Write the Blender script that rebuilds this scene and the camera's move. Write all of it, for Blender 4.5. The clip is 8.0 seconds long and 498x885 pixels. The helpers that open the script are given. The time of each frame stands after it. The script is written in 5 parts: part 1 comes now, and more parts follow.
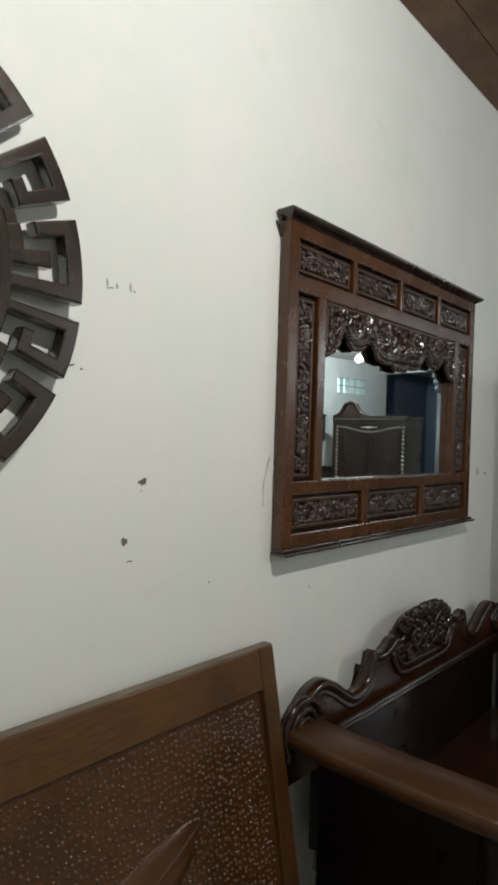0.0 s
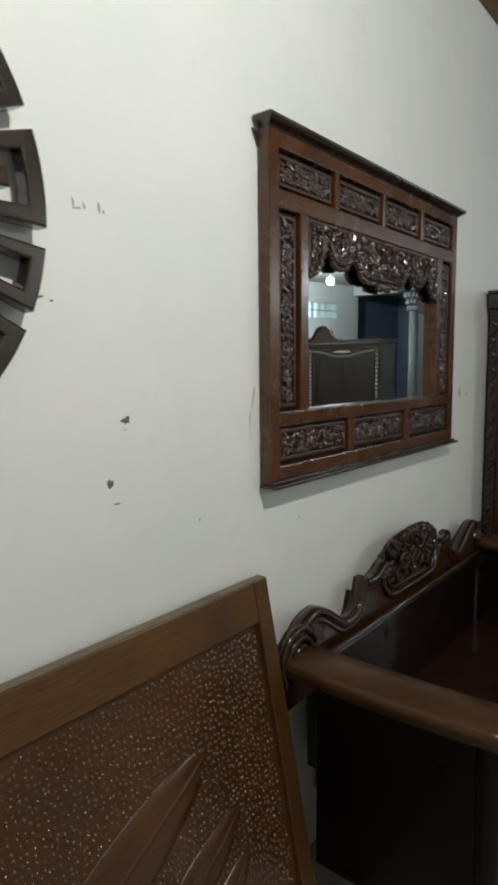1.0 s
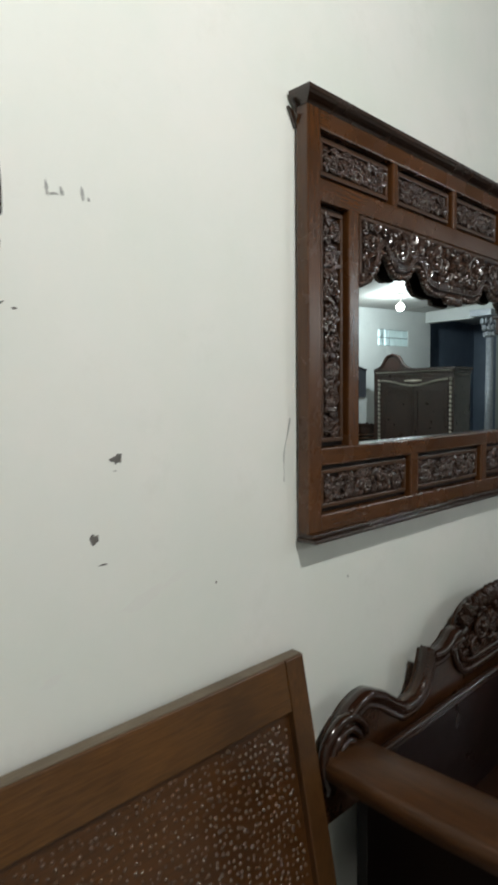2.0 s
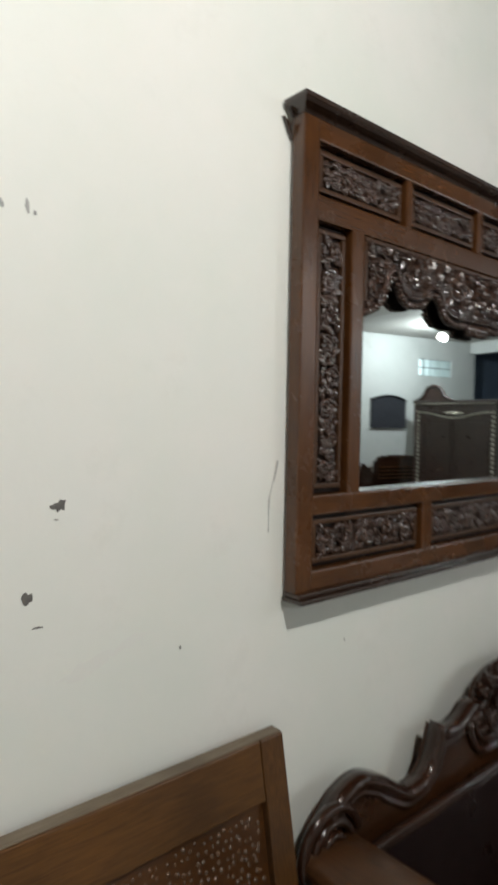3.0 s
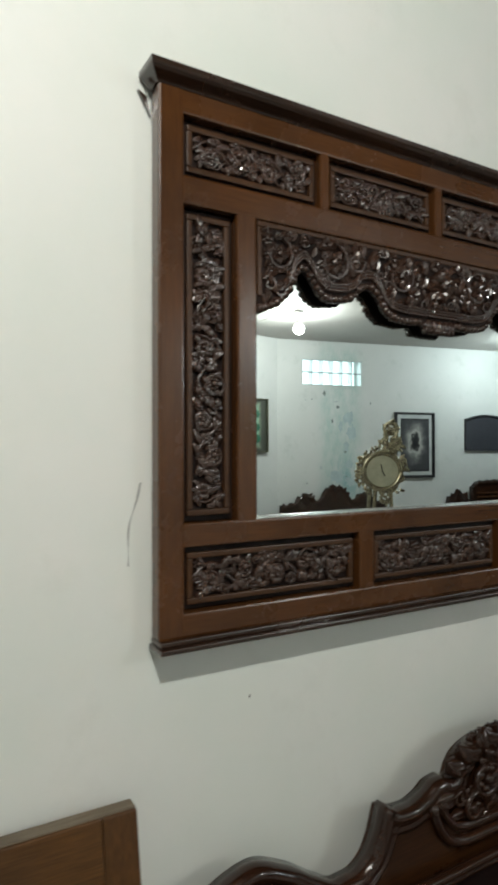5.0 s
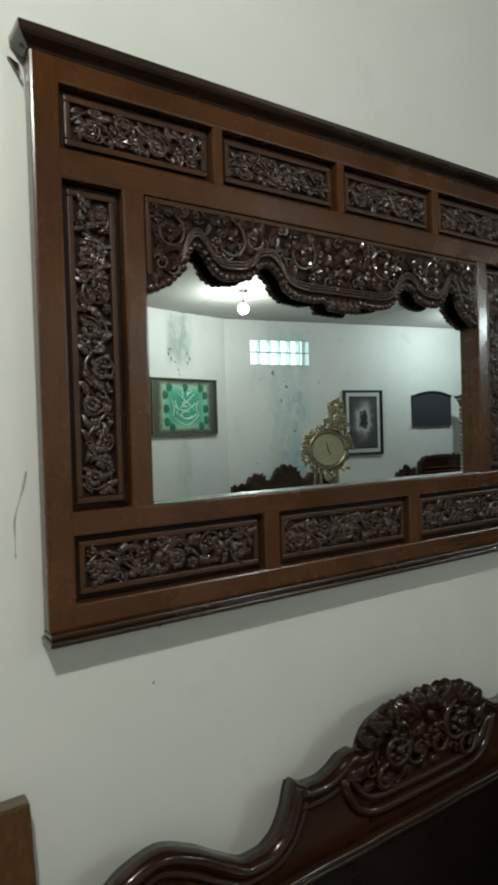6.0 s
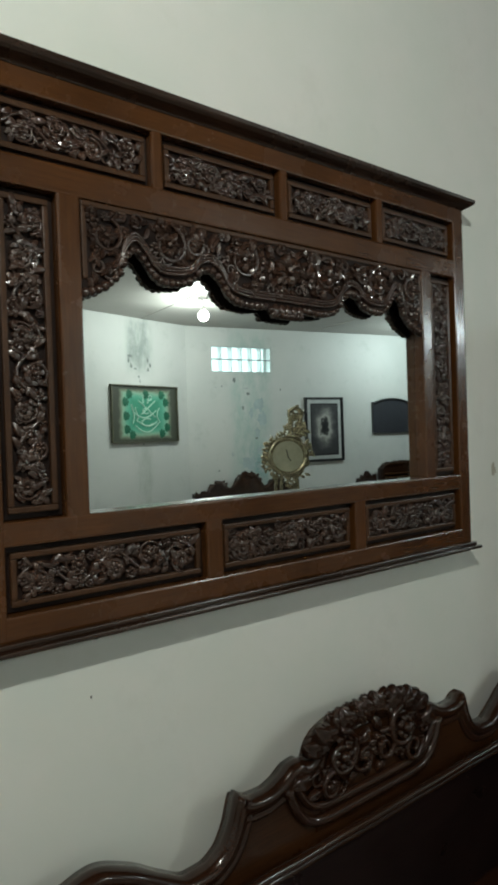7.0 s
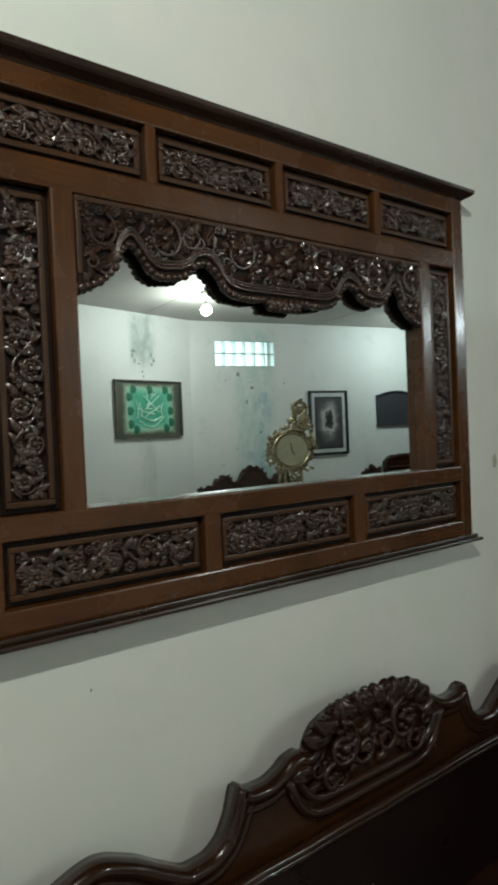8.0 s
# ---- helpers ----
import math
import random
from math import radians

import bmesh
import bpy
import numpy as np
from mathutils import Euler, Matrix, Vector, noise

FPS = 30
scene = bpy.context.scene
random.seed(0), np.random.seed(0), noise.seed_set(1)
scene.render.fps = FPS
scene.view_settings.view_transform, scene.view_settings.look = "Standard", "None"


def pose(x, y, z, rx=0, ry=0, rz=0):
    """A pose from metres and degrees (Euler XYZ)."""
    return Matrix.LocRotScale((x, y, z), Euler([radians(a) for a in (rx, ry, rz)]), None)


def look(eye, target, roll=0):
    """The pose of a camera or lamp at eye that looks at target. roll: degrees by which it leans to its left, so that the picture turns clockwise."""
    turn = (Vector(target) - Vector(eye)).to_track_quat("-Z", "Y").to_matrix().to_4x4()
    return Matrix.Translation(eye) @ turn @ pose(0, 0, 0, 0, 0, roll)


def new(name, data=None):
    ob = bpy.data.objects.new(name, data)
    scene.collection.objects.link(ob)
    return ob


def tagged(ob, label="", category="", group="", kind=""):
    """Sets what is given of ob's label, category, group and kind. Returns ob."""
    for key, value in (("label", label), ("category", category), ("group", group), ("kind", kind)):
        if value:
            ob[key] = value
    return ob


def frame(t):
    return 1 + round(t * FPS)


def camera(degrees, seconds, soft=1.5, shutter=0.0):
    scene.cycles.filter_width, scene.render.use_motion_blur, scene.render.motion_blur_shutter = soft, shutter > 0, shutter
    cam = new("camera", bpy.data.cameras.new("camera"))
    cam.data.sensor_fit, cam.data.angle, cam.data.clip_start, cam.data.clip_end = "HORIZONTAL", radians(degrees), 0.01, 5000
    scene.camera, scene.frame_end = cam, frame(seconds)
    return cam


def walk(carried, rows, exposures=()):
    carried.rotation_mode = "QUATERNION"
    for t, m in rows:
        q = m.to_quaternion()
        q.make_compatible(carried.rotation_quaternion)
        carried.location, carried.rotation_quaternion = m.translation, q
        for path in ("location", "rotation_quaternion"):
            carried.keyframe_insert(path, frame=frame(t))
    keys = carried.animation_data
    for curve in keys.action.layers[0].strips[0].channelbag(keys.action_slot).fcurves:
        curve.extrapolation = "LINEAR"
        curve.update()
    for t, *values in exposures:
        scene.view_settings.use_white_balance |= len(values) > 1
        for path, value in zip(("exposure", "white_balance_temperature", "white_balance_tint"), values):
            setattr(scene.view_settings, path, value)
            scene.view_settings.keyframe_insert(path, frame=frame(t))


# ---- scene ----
cam = camera(43.5, 8.0, soft=3.2, shutter=0.5)
PATH = [
    (0, (1.158, -1.411, 1.628), (-0.168, 0.086, 1.615), 1.8),
    (0.3, (1.098, -1.423, 1.605), (-0.184, 0.111, 1.558), 1.4),
    (0.5, (1.081, -1.416, 1.617), (-0.144, 0.158, 1.47), 3.1),
    (1, (1.079, -1.38, 1.632), (-0.167, 0.166, 1.393), -0.6),
    (1.2, (1.066, -1.348, 1.619), (-0.158, 0.212, 1.357), -1.2),
    (1.4, (1.042, -1.296, 1.611), (-0.224, 0.23, 1.348), -1.4),
    (1.5, (1.021, -1.269, 1.614), (-0.281, 0.226, 1.347), -1.0),
    (1.7, (0.983, -1.186, 1.618), (-0.431, 0.215, 1.426), -1.3),
    (2.8, (0.92, -0.929, 1.642), (-0.494, 0.483, 1.564), 0.2),
    (2.9, (0.922, -0.909, 1.646), (-0.544, 0.449, 1.568), -0.3),
    (3, (0.917, -0.882, 1.65), (-0.597, 0.424, 1.59), 1.0),
    (3.2, (0.932, -0.816, 1.649), (-0.672, 0.379, 1.649), 2.3),
    (3.4, (0.946, -0.724, 1.657), (-0.703, 0.408, 1.667), 3.8),
    (3.5, (0.95, -0.676, 1.655), (-0.684, 0.48, 1.646), 3.0),
    (3.6, (0.94, -0.658, 1.644), (-0.655, 0.548, 1.633), 1.7),
    (4, (0.931, -0.602, 1.633), (-0.667, 0.598, 1.554), -1.4),
    (4.2, (0.934, -0.575, 1.628), (-0.731, 0.531, 1.554), -2.2),
    (5.3, (1.066, -0.347, 1.638), (-0.661, 0.661, 1.676), 0.1),
    (5.5, (1.077, -0.329, 1.641), (-0.642, 0.692, 1.662), -0.6),
    (5.7, (1.084, -0.318, 1.635), (-0.614, 0.738, 1.655), -2.0),
    (6, (1.076, -0.29, 1.634), (-0.58, 0.831, 1.596), -1.7),
    (6.5, (1.083, -0.264, 1.634), (-0.546, 0.895, 1.614), -1.8),
    (7, (1.093, -0.244, 1.633), (-0.498, 0.968, 1.614), -1.9),
    (7.5, (1.107, -0.224, 1.631), (-0.458, 1.02, 1.596), -2.5),
    (7.9, (1.104, -0.229, 1.631), (-0.483, 0.987, 1.597), -2.3),
    (8, (1.103, -0.231, 1.631), (-0.499, 0.966, 1.594), -2.4),
]
EXPOSURES = [(0.0, 0.03, 6450, 10), (1.0, 0.12, 6350, 9), (1.5, 0.16, 6350, 8), (3.0, 0.26, 6500, 11), (3.5, 0.3, 6600, 12), (4.0, 0.48, 6400, 10), (5.5, 0.07, 6500, 4.4), (6.5, -0.1, 6500, 1.2), (8.0, -0.1, 6500, 1.2)]
walk(cam, [(t, look(eye, target, roll)) for t, eye, target, roll in PATH], EXPOSURES)

# ---- plan units: 1 unit = 0.82 m, floor at -0.36 units ----
UNIT, FLOOR = 0.82, -0.36
TO_METRES = Matrix.Scale(UNIT, 4) @ Matrix.Translation((0, 0, -FLOOR))


def at(x, y, z):
    """A place of the plan, in metres."""
    return TO_METRES @ Vector((x, y, z))


# ---- light ----
world = bpy.data.worlds.new("sky")
scene.world = world
world.use_nodes = True
sky = world.node_tree.nodes.new("ShaderNodeTexSky")
sky.sky_type, sky.sun_disc = "NISHITA", False
sky.sun_elevation, sky.sun_rotation = radians(40), radians(100)
world.node_tree.links.new(sky.outputs[0], world.node_tree.nodes["Background"].inputs[0])
world.node_tree.nodes["Background"].inputs[1].default_value = 0.12


def bulb_light(place, watts, colour, radius=0.04):
    data = bpy.data.lights.new("bulb_light", "POINT")
    data.energy, data.color, data.shadow_soft_size = watts, colour, radius
    lamp = new("bulb_light", data)
    lamp.location = place
    return lamp


BULBS = [((2.05, -0.75, 3.38), 110, (0.95, 0.97, 0.935)),
         ((5.42, 4.16, 3.225), 69, (0.94, 0.97, 0.965)),
         ((4.95, 8.52, 3.225), 66, (0.84, 0.95, 1.0))]
for place, watts, colour in BULBS:
    bulb_light(at(place[0], place[1], place[2] - 0.02), watts, colour)


# ---- materials ----
def nodes_of(name):
    m = bpy.data.materials.new(name)
    m.use_nodes = True
    return m, m.node_tree.nodes, m.node_tree.links, m.node_tree.nodes["Principled BSDF"]


def noise_at(n, l, scale, detail=4.0, rough=0.6, stretch=(1, 1, 1)):
    co, mp, tx = n.new("ShaderNodeTexCoord"), n.new("ShaderNodeMapping"), n.new("ShaderNodeTexNoise")
    mp.inputs["Scale"].default_value = stretch
    tx.inputs["Scale"].default_value, tx.inputs["Detail"].default_value, tx.inputs["Roughness"].default_value = scale, detail, rough
    l.new(co.outputs["Object"], mp.inputs[0])
    l.new(mp.outputs[0], tx.inputs["Vector"])
    return tx.outputs["Fac"]


def ramp(n, l, fac, stops):
    r = n.new("ShaderNodeValToRGB")
    while len(r.color_ramp.elements) < len(stops):
        r.color_ramp.elements.new(0.5)
    for e, (p, c) in zip(r.color_ramp.elements, stops):
        e.position, e.color = p, (*c, 1)
    l.new(fac, r.inputs[0])
    return r.outputs[0]


def mix(n, l, mode, a, b, fac=1.0):
    m = n.new("ShaderNodeMix")
    m.data_type, m.blend_type = "RGBA", mode
    m.inputs[0].default_value = fac
    l.new(a, m.inputs[6])
    l.new(b, m.inputs[7])
    return m.outputs[2]


def bump(n, l, bsdf, fac, strength, distance):
    b = n.new("ShaderNodeBump")
    b.inputs["Strength"].default_value, b.inputs["Distance"].default_value = strength, distance
    l.new(fac, b.inputs["Height"])
    l.new(b.outputs[0], bsdf.inputs["Normal"])


def wood(name, dark, light, stretch, rough=0.3, coat=0.5, relief=0.15, gloss=0.5):
    """Stained timber: long grain, broad cloudy figure, lacquer."""
    m, n, l, b = nodes_of(name)
    grain = noise_at(n, l, 26, 8, 0.65, stretch)
    cloud = noise_at(n, l, 5, 3, 0.5)
    col = ramp(n, l, grain, [(0.3, dark), (0.72, light)])
    tone = ramp(n, l, cloud, [(0.25, (0.62, 0.6, 0.6)), (0.75, (1.15, 1.12, 1.1))])
    l.new(mix(n, l, "MULTIPLY", col, tone), b.inputs["Base Color"])
    l.new(ramp(n, l, noise_at(n, l, 9, 5), [(0.3, (rough * 0.8,) * 3), (0.8, (rough * 1.35,) * 3)]), b.inputs["Roughness"])
    b.inputs["Coat Weight"].default_value, b.inputs["Coat Roughness"].default_value = coat, rough * 0.6
    b.inputs["Specular IOR Level"].default_value = gloss
    bump(n, l, b, grain, relief, 0.002)
    return m


def painted(name, base, rough, blotch, stain, scale=1.4, relief=0.12):
    """Painted plaster: fine grain, faint patches and smudges."""
    m, n, l, b = nodes_of(name)
    col = ramp(n, l, noise_at(n, l, scale, 5, 0.6), [(0.3, blotch), (0.7, base)])
    smudge = ramp(n, l, noise_at(n, l, 4.5, 9, 0.72), [(0.56, (1, 1, 1)), (0.8, stain)])
    l.new(mix(n, l, "MULTIPLY", col, smudge, 0.5), b.inputs["Base Color"])
    b.inputs["Roughness"].default_value = rough
    bump(n, l, b, noise_at(n, l, 70, 6, 0.7), relief, 0.003)
    return m


def plain(name, colour, rough=0.5, metal=0.0, var=0.25, scale=12):
    m, n, l, b = nodes_of(name)
    lo = tuple(c * (1 - var) for c in colour)
    l.new(ramp(n, l, noise_at(n, l, scale, 6), [(0.3, lo), (0.7, colour)]), b.inputs["Base Color"])
    b.inputs["Roughness"].default_value, b.inputs["Metallic"].default_value = rough, metal
    return m


def glow(name, colour, strength):
    m, n, l, b = nodes_of(name)
    b.inputs["Base Color"].default_value = (*colour, 1)
    b.inputs["Emission Color"].default_value, b.inputs["Emission Strength"].default_value = (*colour, 1), strength
    return m


ALONG_Y, ALONG_Z, ALONG_X = (9, 0.55, 9), (9, 9, 0.55), (0.55, 9, 9)
FRAME_Y = wood("red_brown_wood_level", (0.056, 0.0205, 0.006), (0.093, 0.036, 0.0104), ALONG_Y, 0.25, 0.5, 0.02, 0.35)
FRAME_Z = wood("red_brown_wood_upright", (0.056, 0.0205, 0.006), (0.093, 0.036, 0.0104), ALONG_Z, 0.25, 0.5, 0.02, 0.35)
CORNICE_WOOD = wood("cornice_dark_wood", (0.018, 0.008, 0.0045), (0.04, 0.018, 0.009), ALONG_Y, 0.24, 0.7, 0.02, 0.4)
RIM_WOOD = wood("panel_rim_wood", (0.036, 0.015, 0.0055), (0.066, 0.0285, 0.0108), (3, 3, 3), 0.4, 0.15, 0.04, 0.3)
CARVED = wood("carved_dark_wood", (0.022, 0.0105, 0.0075), (0.056, 0.027, 0.0165), (1, 1, 1), 0.26, 0.65, 0.04, 0.5)
# same wood as the carving, unpolished, darkened for the shade in its gaps
SHADED_GROUND = wood("unpolished_shaded_recess_wood", (0.008, 0.004, 0.003), (0.018, 0.0085, 0.006), (1, 1, 1), 0.6, 0.0, 0.1, 0.2)
SOFA_WOOD = wood("sofa_dark_lacquer", (0.016, 0.0062, 0.0034), (0.04, 0.0158, 0.0078), ALONG_Y, 0.19, 0.55, 0.05, 0.25)
SOFA_FLAT = wood("sofa_flat_wood", (0.02, 0.0075, 0.003), (0.055, 0.021, 0.0072), ALONG_Y, 0.3, 0.15, 0.06, 0.2)
SOFA_ARM = wood("sofa_arm_wood", (0.033, 0.0132, 0.0046), (0.088, 0.037, 0.0125), ALONG_X, 0.36, 0.1, 0.06, 0.3)
# dark back panel; its near-black also paints the shade at sides and legs
SOFA_PANEL_AND_SHADE = wood("sofa_panel_and_shade", (0.006, 0.0028, 0.0026), (0.015, 0.007, 0.0062), ALONG_Y, 0.32, 0.0, 0.1, 0.2)
BED_WOOD_Y = wood("headboard_wood_level", (0.056, 0.0235, 0.0055), (0.125, 0.056, 0.014), ALONG_Y, 0.4, 0.15, 0.12, 0.35)
BED_WOOD_Z = wood("headboard_wood_upright", (0.047, 0.0195, 0.0045), (0.103, 0.045, 0.012), ALONG_Z, 0.4, 0.15, 0.12, 0.35)
BED_PANEL = wood("headboard_panel_wood", (0.042, 0.0165, 0.004), (0.1, 0.0385, 0.0095), ALONG_Y, 0.32, 0.35, 0.01, 0.35)
BED_DOT = wood("headboard_stipple_wood", (0.052, 0.022, 0.0065), (0.105, 0.046, 0.015), (1, 1, 1), 0.26, 0.65, 0.01, 0.5)
# light on the headboard's top face, painted as a paler tone
BED_LIT_EDGE = wood("lit_edge_wood", (0.11, 0.085, 0.055), (0.19, 0.155, 0.11), ALONG_Y, 0.6, 0.0)
ROUND_WOOD = wood("fretwork_wood", (0.014, 0.0068, 0.0033), (0.034, 0.0175, 0.0085), (1, 1, 1), 0.26, 0.6, 0.03)
CABINET_WOOD = wood("cabinet_wood", (0.018, 0.0075, 0.005), (0.046, 0.019, 0.011), ALONG_Z, 0.32, 0.4, 0.08)
CEILING_WOOD = wood("ceiling_boards", (0.1, 0.05, 0.022), (0.2, 0.105, 0.05), ALONG_Y, 0.55, 0.0)
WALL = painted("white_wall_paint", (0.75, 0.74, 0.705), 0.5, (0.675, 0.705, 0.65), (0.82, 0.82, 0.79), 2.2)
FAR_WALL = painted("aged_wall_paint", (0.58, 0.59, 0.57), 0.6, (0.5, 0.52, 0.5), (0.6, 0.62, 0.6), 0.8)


def damp_paint(wall, middle, half, low, high, tint):
    """A damp streak in a wall's paint: a soft upright patch broken up by noise, in metres."""
    n, l = wall.node_tree.nodes, wall.node_tree.links
    b = n["Principled BSDF"]
    was = b.inputs["Base Color"].links[0].from_socket
    co, xyz = n.new("ShaderNodeTexCoord"), n.new("ShaderNodeSeparateXYZ")
    l.new(co.outputs["Object"], xyz.inputs[0])
    fac = noise_at(n, l, 4, 8, 0.7, (1, 1.6, 0.7))
    soft = n.new("ShaderNodeMapRange")
    soft.inputs["From Min"].default_value, soft.inputs["From Max"].default_value = 0.36, 0.62
    l.new(fac, soft.inputs["Value"])
    out = soft.outputs[0]
    for axis, a, c in (("Y", middle - half, middle - half * 0.4), ("Y", middle + half, middle + half * 0.4), ("Z", low, low + 0.2), ("Z", high, high - 0.3)):
        edge, times = n.new("ShaderNodeMapRange"), n.new("ShaderNodeMath")
        edge.interpolation_type, times.operation = "SMOOTHSTEP", "MULTIPLY"
        edge.inputs["From Min"].default_value, edge.inputs["From Max"].default_value = a, c
        l.new(xyz.outputs[axis], edge.inputs["Value"])
        l.new(edge.outputs[0], times.inputs[0])
        l.new(out, times.inputs[1])
        out = times.outputs[0]
    stain = n.new("ShaderNodeMix")
    stain.data_type, stain.blend_type = "RGBA", "MULTIPLY"
    l.new(out, stain.inputs[0])
    l.new(was, stain.inputs[6])
    stain.inputs[7].default_value = (*tint, 1)
    l.new(stain.outputs[2], b.inputs["Base Color"])


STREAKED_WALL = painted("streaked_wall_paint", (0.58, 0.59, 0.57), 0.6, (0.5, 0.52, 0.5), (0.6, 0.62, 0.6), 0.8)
damp_paint(STREAKED_WALL, at(0, 3.95, 0).y, 0.24, at(0, 0, 2.5).z, at(0, 0, 3.6).z, (0.5, 0.56, 0.54))
damp_paint(STREAKED_WALL, at(0, 3.98, 0).y, 0.16, at(0, 0, 0.4).z, at(0, 0, 1.7).z, (0.75, 0.77, 0.73))
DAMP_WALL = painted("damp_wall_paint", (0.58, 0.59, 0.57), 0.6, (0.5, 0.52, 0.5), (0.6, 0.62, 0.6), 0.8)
damp_paint(DAMP_WALL, at(0, 5.95, 0).y, 0.4, at(0, 0, 0.2).z, at(0, 0, 3.5).z, (0.68, 0.84, 0.81))
damp_paint(DAMP_WALL, at(0, 6.15, 0).y, 0.3, at(0, 0, 0.7).z, at(0, 0, 1.6).z, (0.62, 0.8, 0.84))
CEILING = painted("ceiling_paint", (0.47, 0.46, 0.43), 0.7, (0.38, 0.365, 0.34), (0.7, 0.66, 0.6), 0.7)
MORTAR = plain("grey_mortar", (0.34, 0.37, 0.37), 0.8)
FLOOR_TILE = plain("grey_floor_tile", (0.4, 0.38, 0.35), 0.35, 0, 0.25, 4)
GROUT = plain("floor_grout", (0.05, 0.045, 0.04), 0.8)
CHIP = plain("bared_cement", (0.16, 0.15, 0.14), 0.9, 0, 0.5, 60)
PENCIL = plain("pencil_grey", (0.42, 0.42, 0.4), 0.8, 0, 0.4, 90)
SCUFF = plain("brown_scuff", (0.5, 0.47, 0.38), 0.7, 0, 0.3, 40)
SMUDGE = painted("rubbed_wall_paint", (0.72, 0.73, 0.69), 0.5, (0.665, 0.67, 0.63), (0.9, 0.9, 0.88))
DAMP = plain("damp_stain", (0.49, 0.54, 0.535), 0.8, 0, 0.25, 9)
GOLD = plain("gilded_metal", (0.62, 0.55, 0.38), 0.24, 1.0, 0.55, 34)
DIAL = plain("cream_dial", (0.6, 0.58, 0.42), 0.35)
BLACK = plain("black_paint", (0.015, 0.015, 0.017), 0.4)
CHALKBOARD = plain("dark_slate", (0.03, 0.032, 0.04), 0.5, 0, 0.3, 20)
GREEN_EDGE = plain("brown_canvas_edge", (0.1, 0.1, 0.06), 0.6, 0, 0.4, 14)
GREEN_DARK = plain("dark_green_rosette", (0.012, 0.13, 0.07), 0.55)
PALE_STROKE = plain("pale_green_stroke", (0.5, 0.74, 0.6), 0.5)
PEEL = plain("peeled_paint_edge", (0.23, 0.26, 0.25), 0.8, 0, 0.5, 30)
BLUE_DAMP = plain("bluish_damp_patch", (0.43, 0.52, 0.53), 0.8, 0, 0.25, 9)
GREY_MAT = plain("grey_mount", (0.46, 0.48, 0.47), 0.6)
# the unlit room's dimness is part of this wall colour
DUSK_ROOM = painted("painted_dusk_wall", (0.2, 0.25, 0.32), 0.7, (0.13, 0.17, 0.23), (0.7, 0.7, 0.7))
PALE_STONE = plain("pale_grey_stone", (0.33, 0.35, 0.38), 0.4, 0, 0.3, 18)
SILVER_TRIM = plain("silvered_trim", (0.5, 0.47, 0.4), 0.35, 0.6, 0.4, 40)
BULB_GLASS = glow("lit_bulb", (1.0, 0.98, 0.94), 38)
SOCKET = plain("white_socket", (0.6, 0.6, 0.58), 0.5)

MIRROR, mn, ml, mb = nodes_of("silvered_glass")
mb.inputs["Base Color"].default_value = (0.8, 0.845, 0.83, 1)
mb.inputs["Metallic"].default_value, mb.inputs["Roughness"].default_value = 1.0, 0.004

GLASS_BLOCK, gn, gl, gb = nodes_of("glass_block")
gb.inputs["Base Color"].default_value = (0.86, 0.95, 0.95, 1)
gb.inputs["Transmission Weight"].default_value, gb.inputs["Roughness"].default_value, gb.inputs["IOR"].default_value = 1.0, 0.3, 1.2
bump(gn, gl, gb, noise_at(gn, gl, 40, 2), 0.5, 0.01)



def about_centre(name, centre, half):
    """A material and the place on a painted surface, counted from its centre in half widths and half heights (metres)."""
    m, n, l, b = nodes_of(name)
    co, off, mul = n.new("ShaderNodeTexCoord"), n.new("ShaderNodeVectorMath"), n.new("ShaderNodeVectorMath")
    off.operation, mul.operation = "SUBTRACT", "MULTIPLY"
    off.inputs[1].default_value, mul.inputs[1].default_value = (0, *centre), (0, 1 / half[0], 1 / half[1])
    l.new(co.outputs["Object"], off.inputs[0])
    l.new(off.outputs[0], mul.inputs[0])
    return m, n, l, b, mul.outputs[0]


def run_of_colours(n, l, b, fac, cloud, wobble, stops, rough):
    add = n.new("ShaderNodeMath")
    add.operation = "MULTIPLY_ADD"
    add.inputs[1].default_value = wobble
    l.new(cloud, add.inputs[0])
    l.new(fac, add.inputs[2])
    l.new(ramp(n, l, add.outputs[0], stops), b.inputs["Base Color"])
    b.inputs["Roughness"].default_value = rough


def flower_painting():
    """A pale blossom round a dark heart on a dark ground."""
    m, n, l, b, rel = about_centre("dark_flower_painting", (0.0, 0.5), (0.24, 0.36))
    size = n.new("ShaderNodeVectorMath")
    size.operation = "LENGTH"
    l.new(rel, size.inputs[0])
    stops = [(0.6, (0.014, 0.015, 0.017)), (0.72, (0.035, 0.036, 0.036)), (0.84, (0.4, 0.4, 0.37)), (1.0, (0.2, 0.2, 0.19)), (1.16, (0.09, 0.092, 0.092)), (1.35, (0.045, 0.046, 0.05))]
    third = n.new("ShaderNodeMath")
    third.operation = "DIVIDE"
    third.inputs[1].default_value = 1.6
    l.new(size.outputs["Value"], third.inputs[0])
    run_of_colours(n, l, b, third.outputs[0], noise_at(n, l, 7, 4, 0.6), 0.56, [(p / 1.6, c) for p, c in stops], 0.35)
    return m


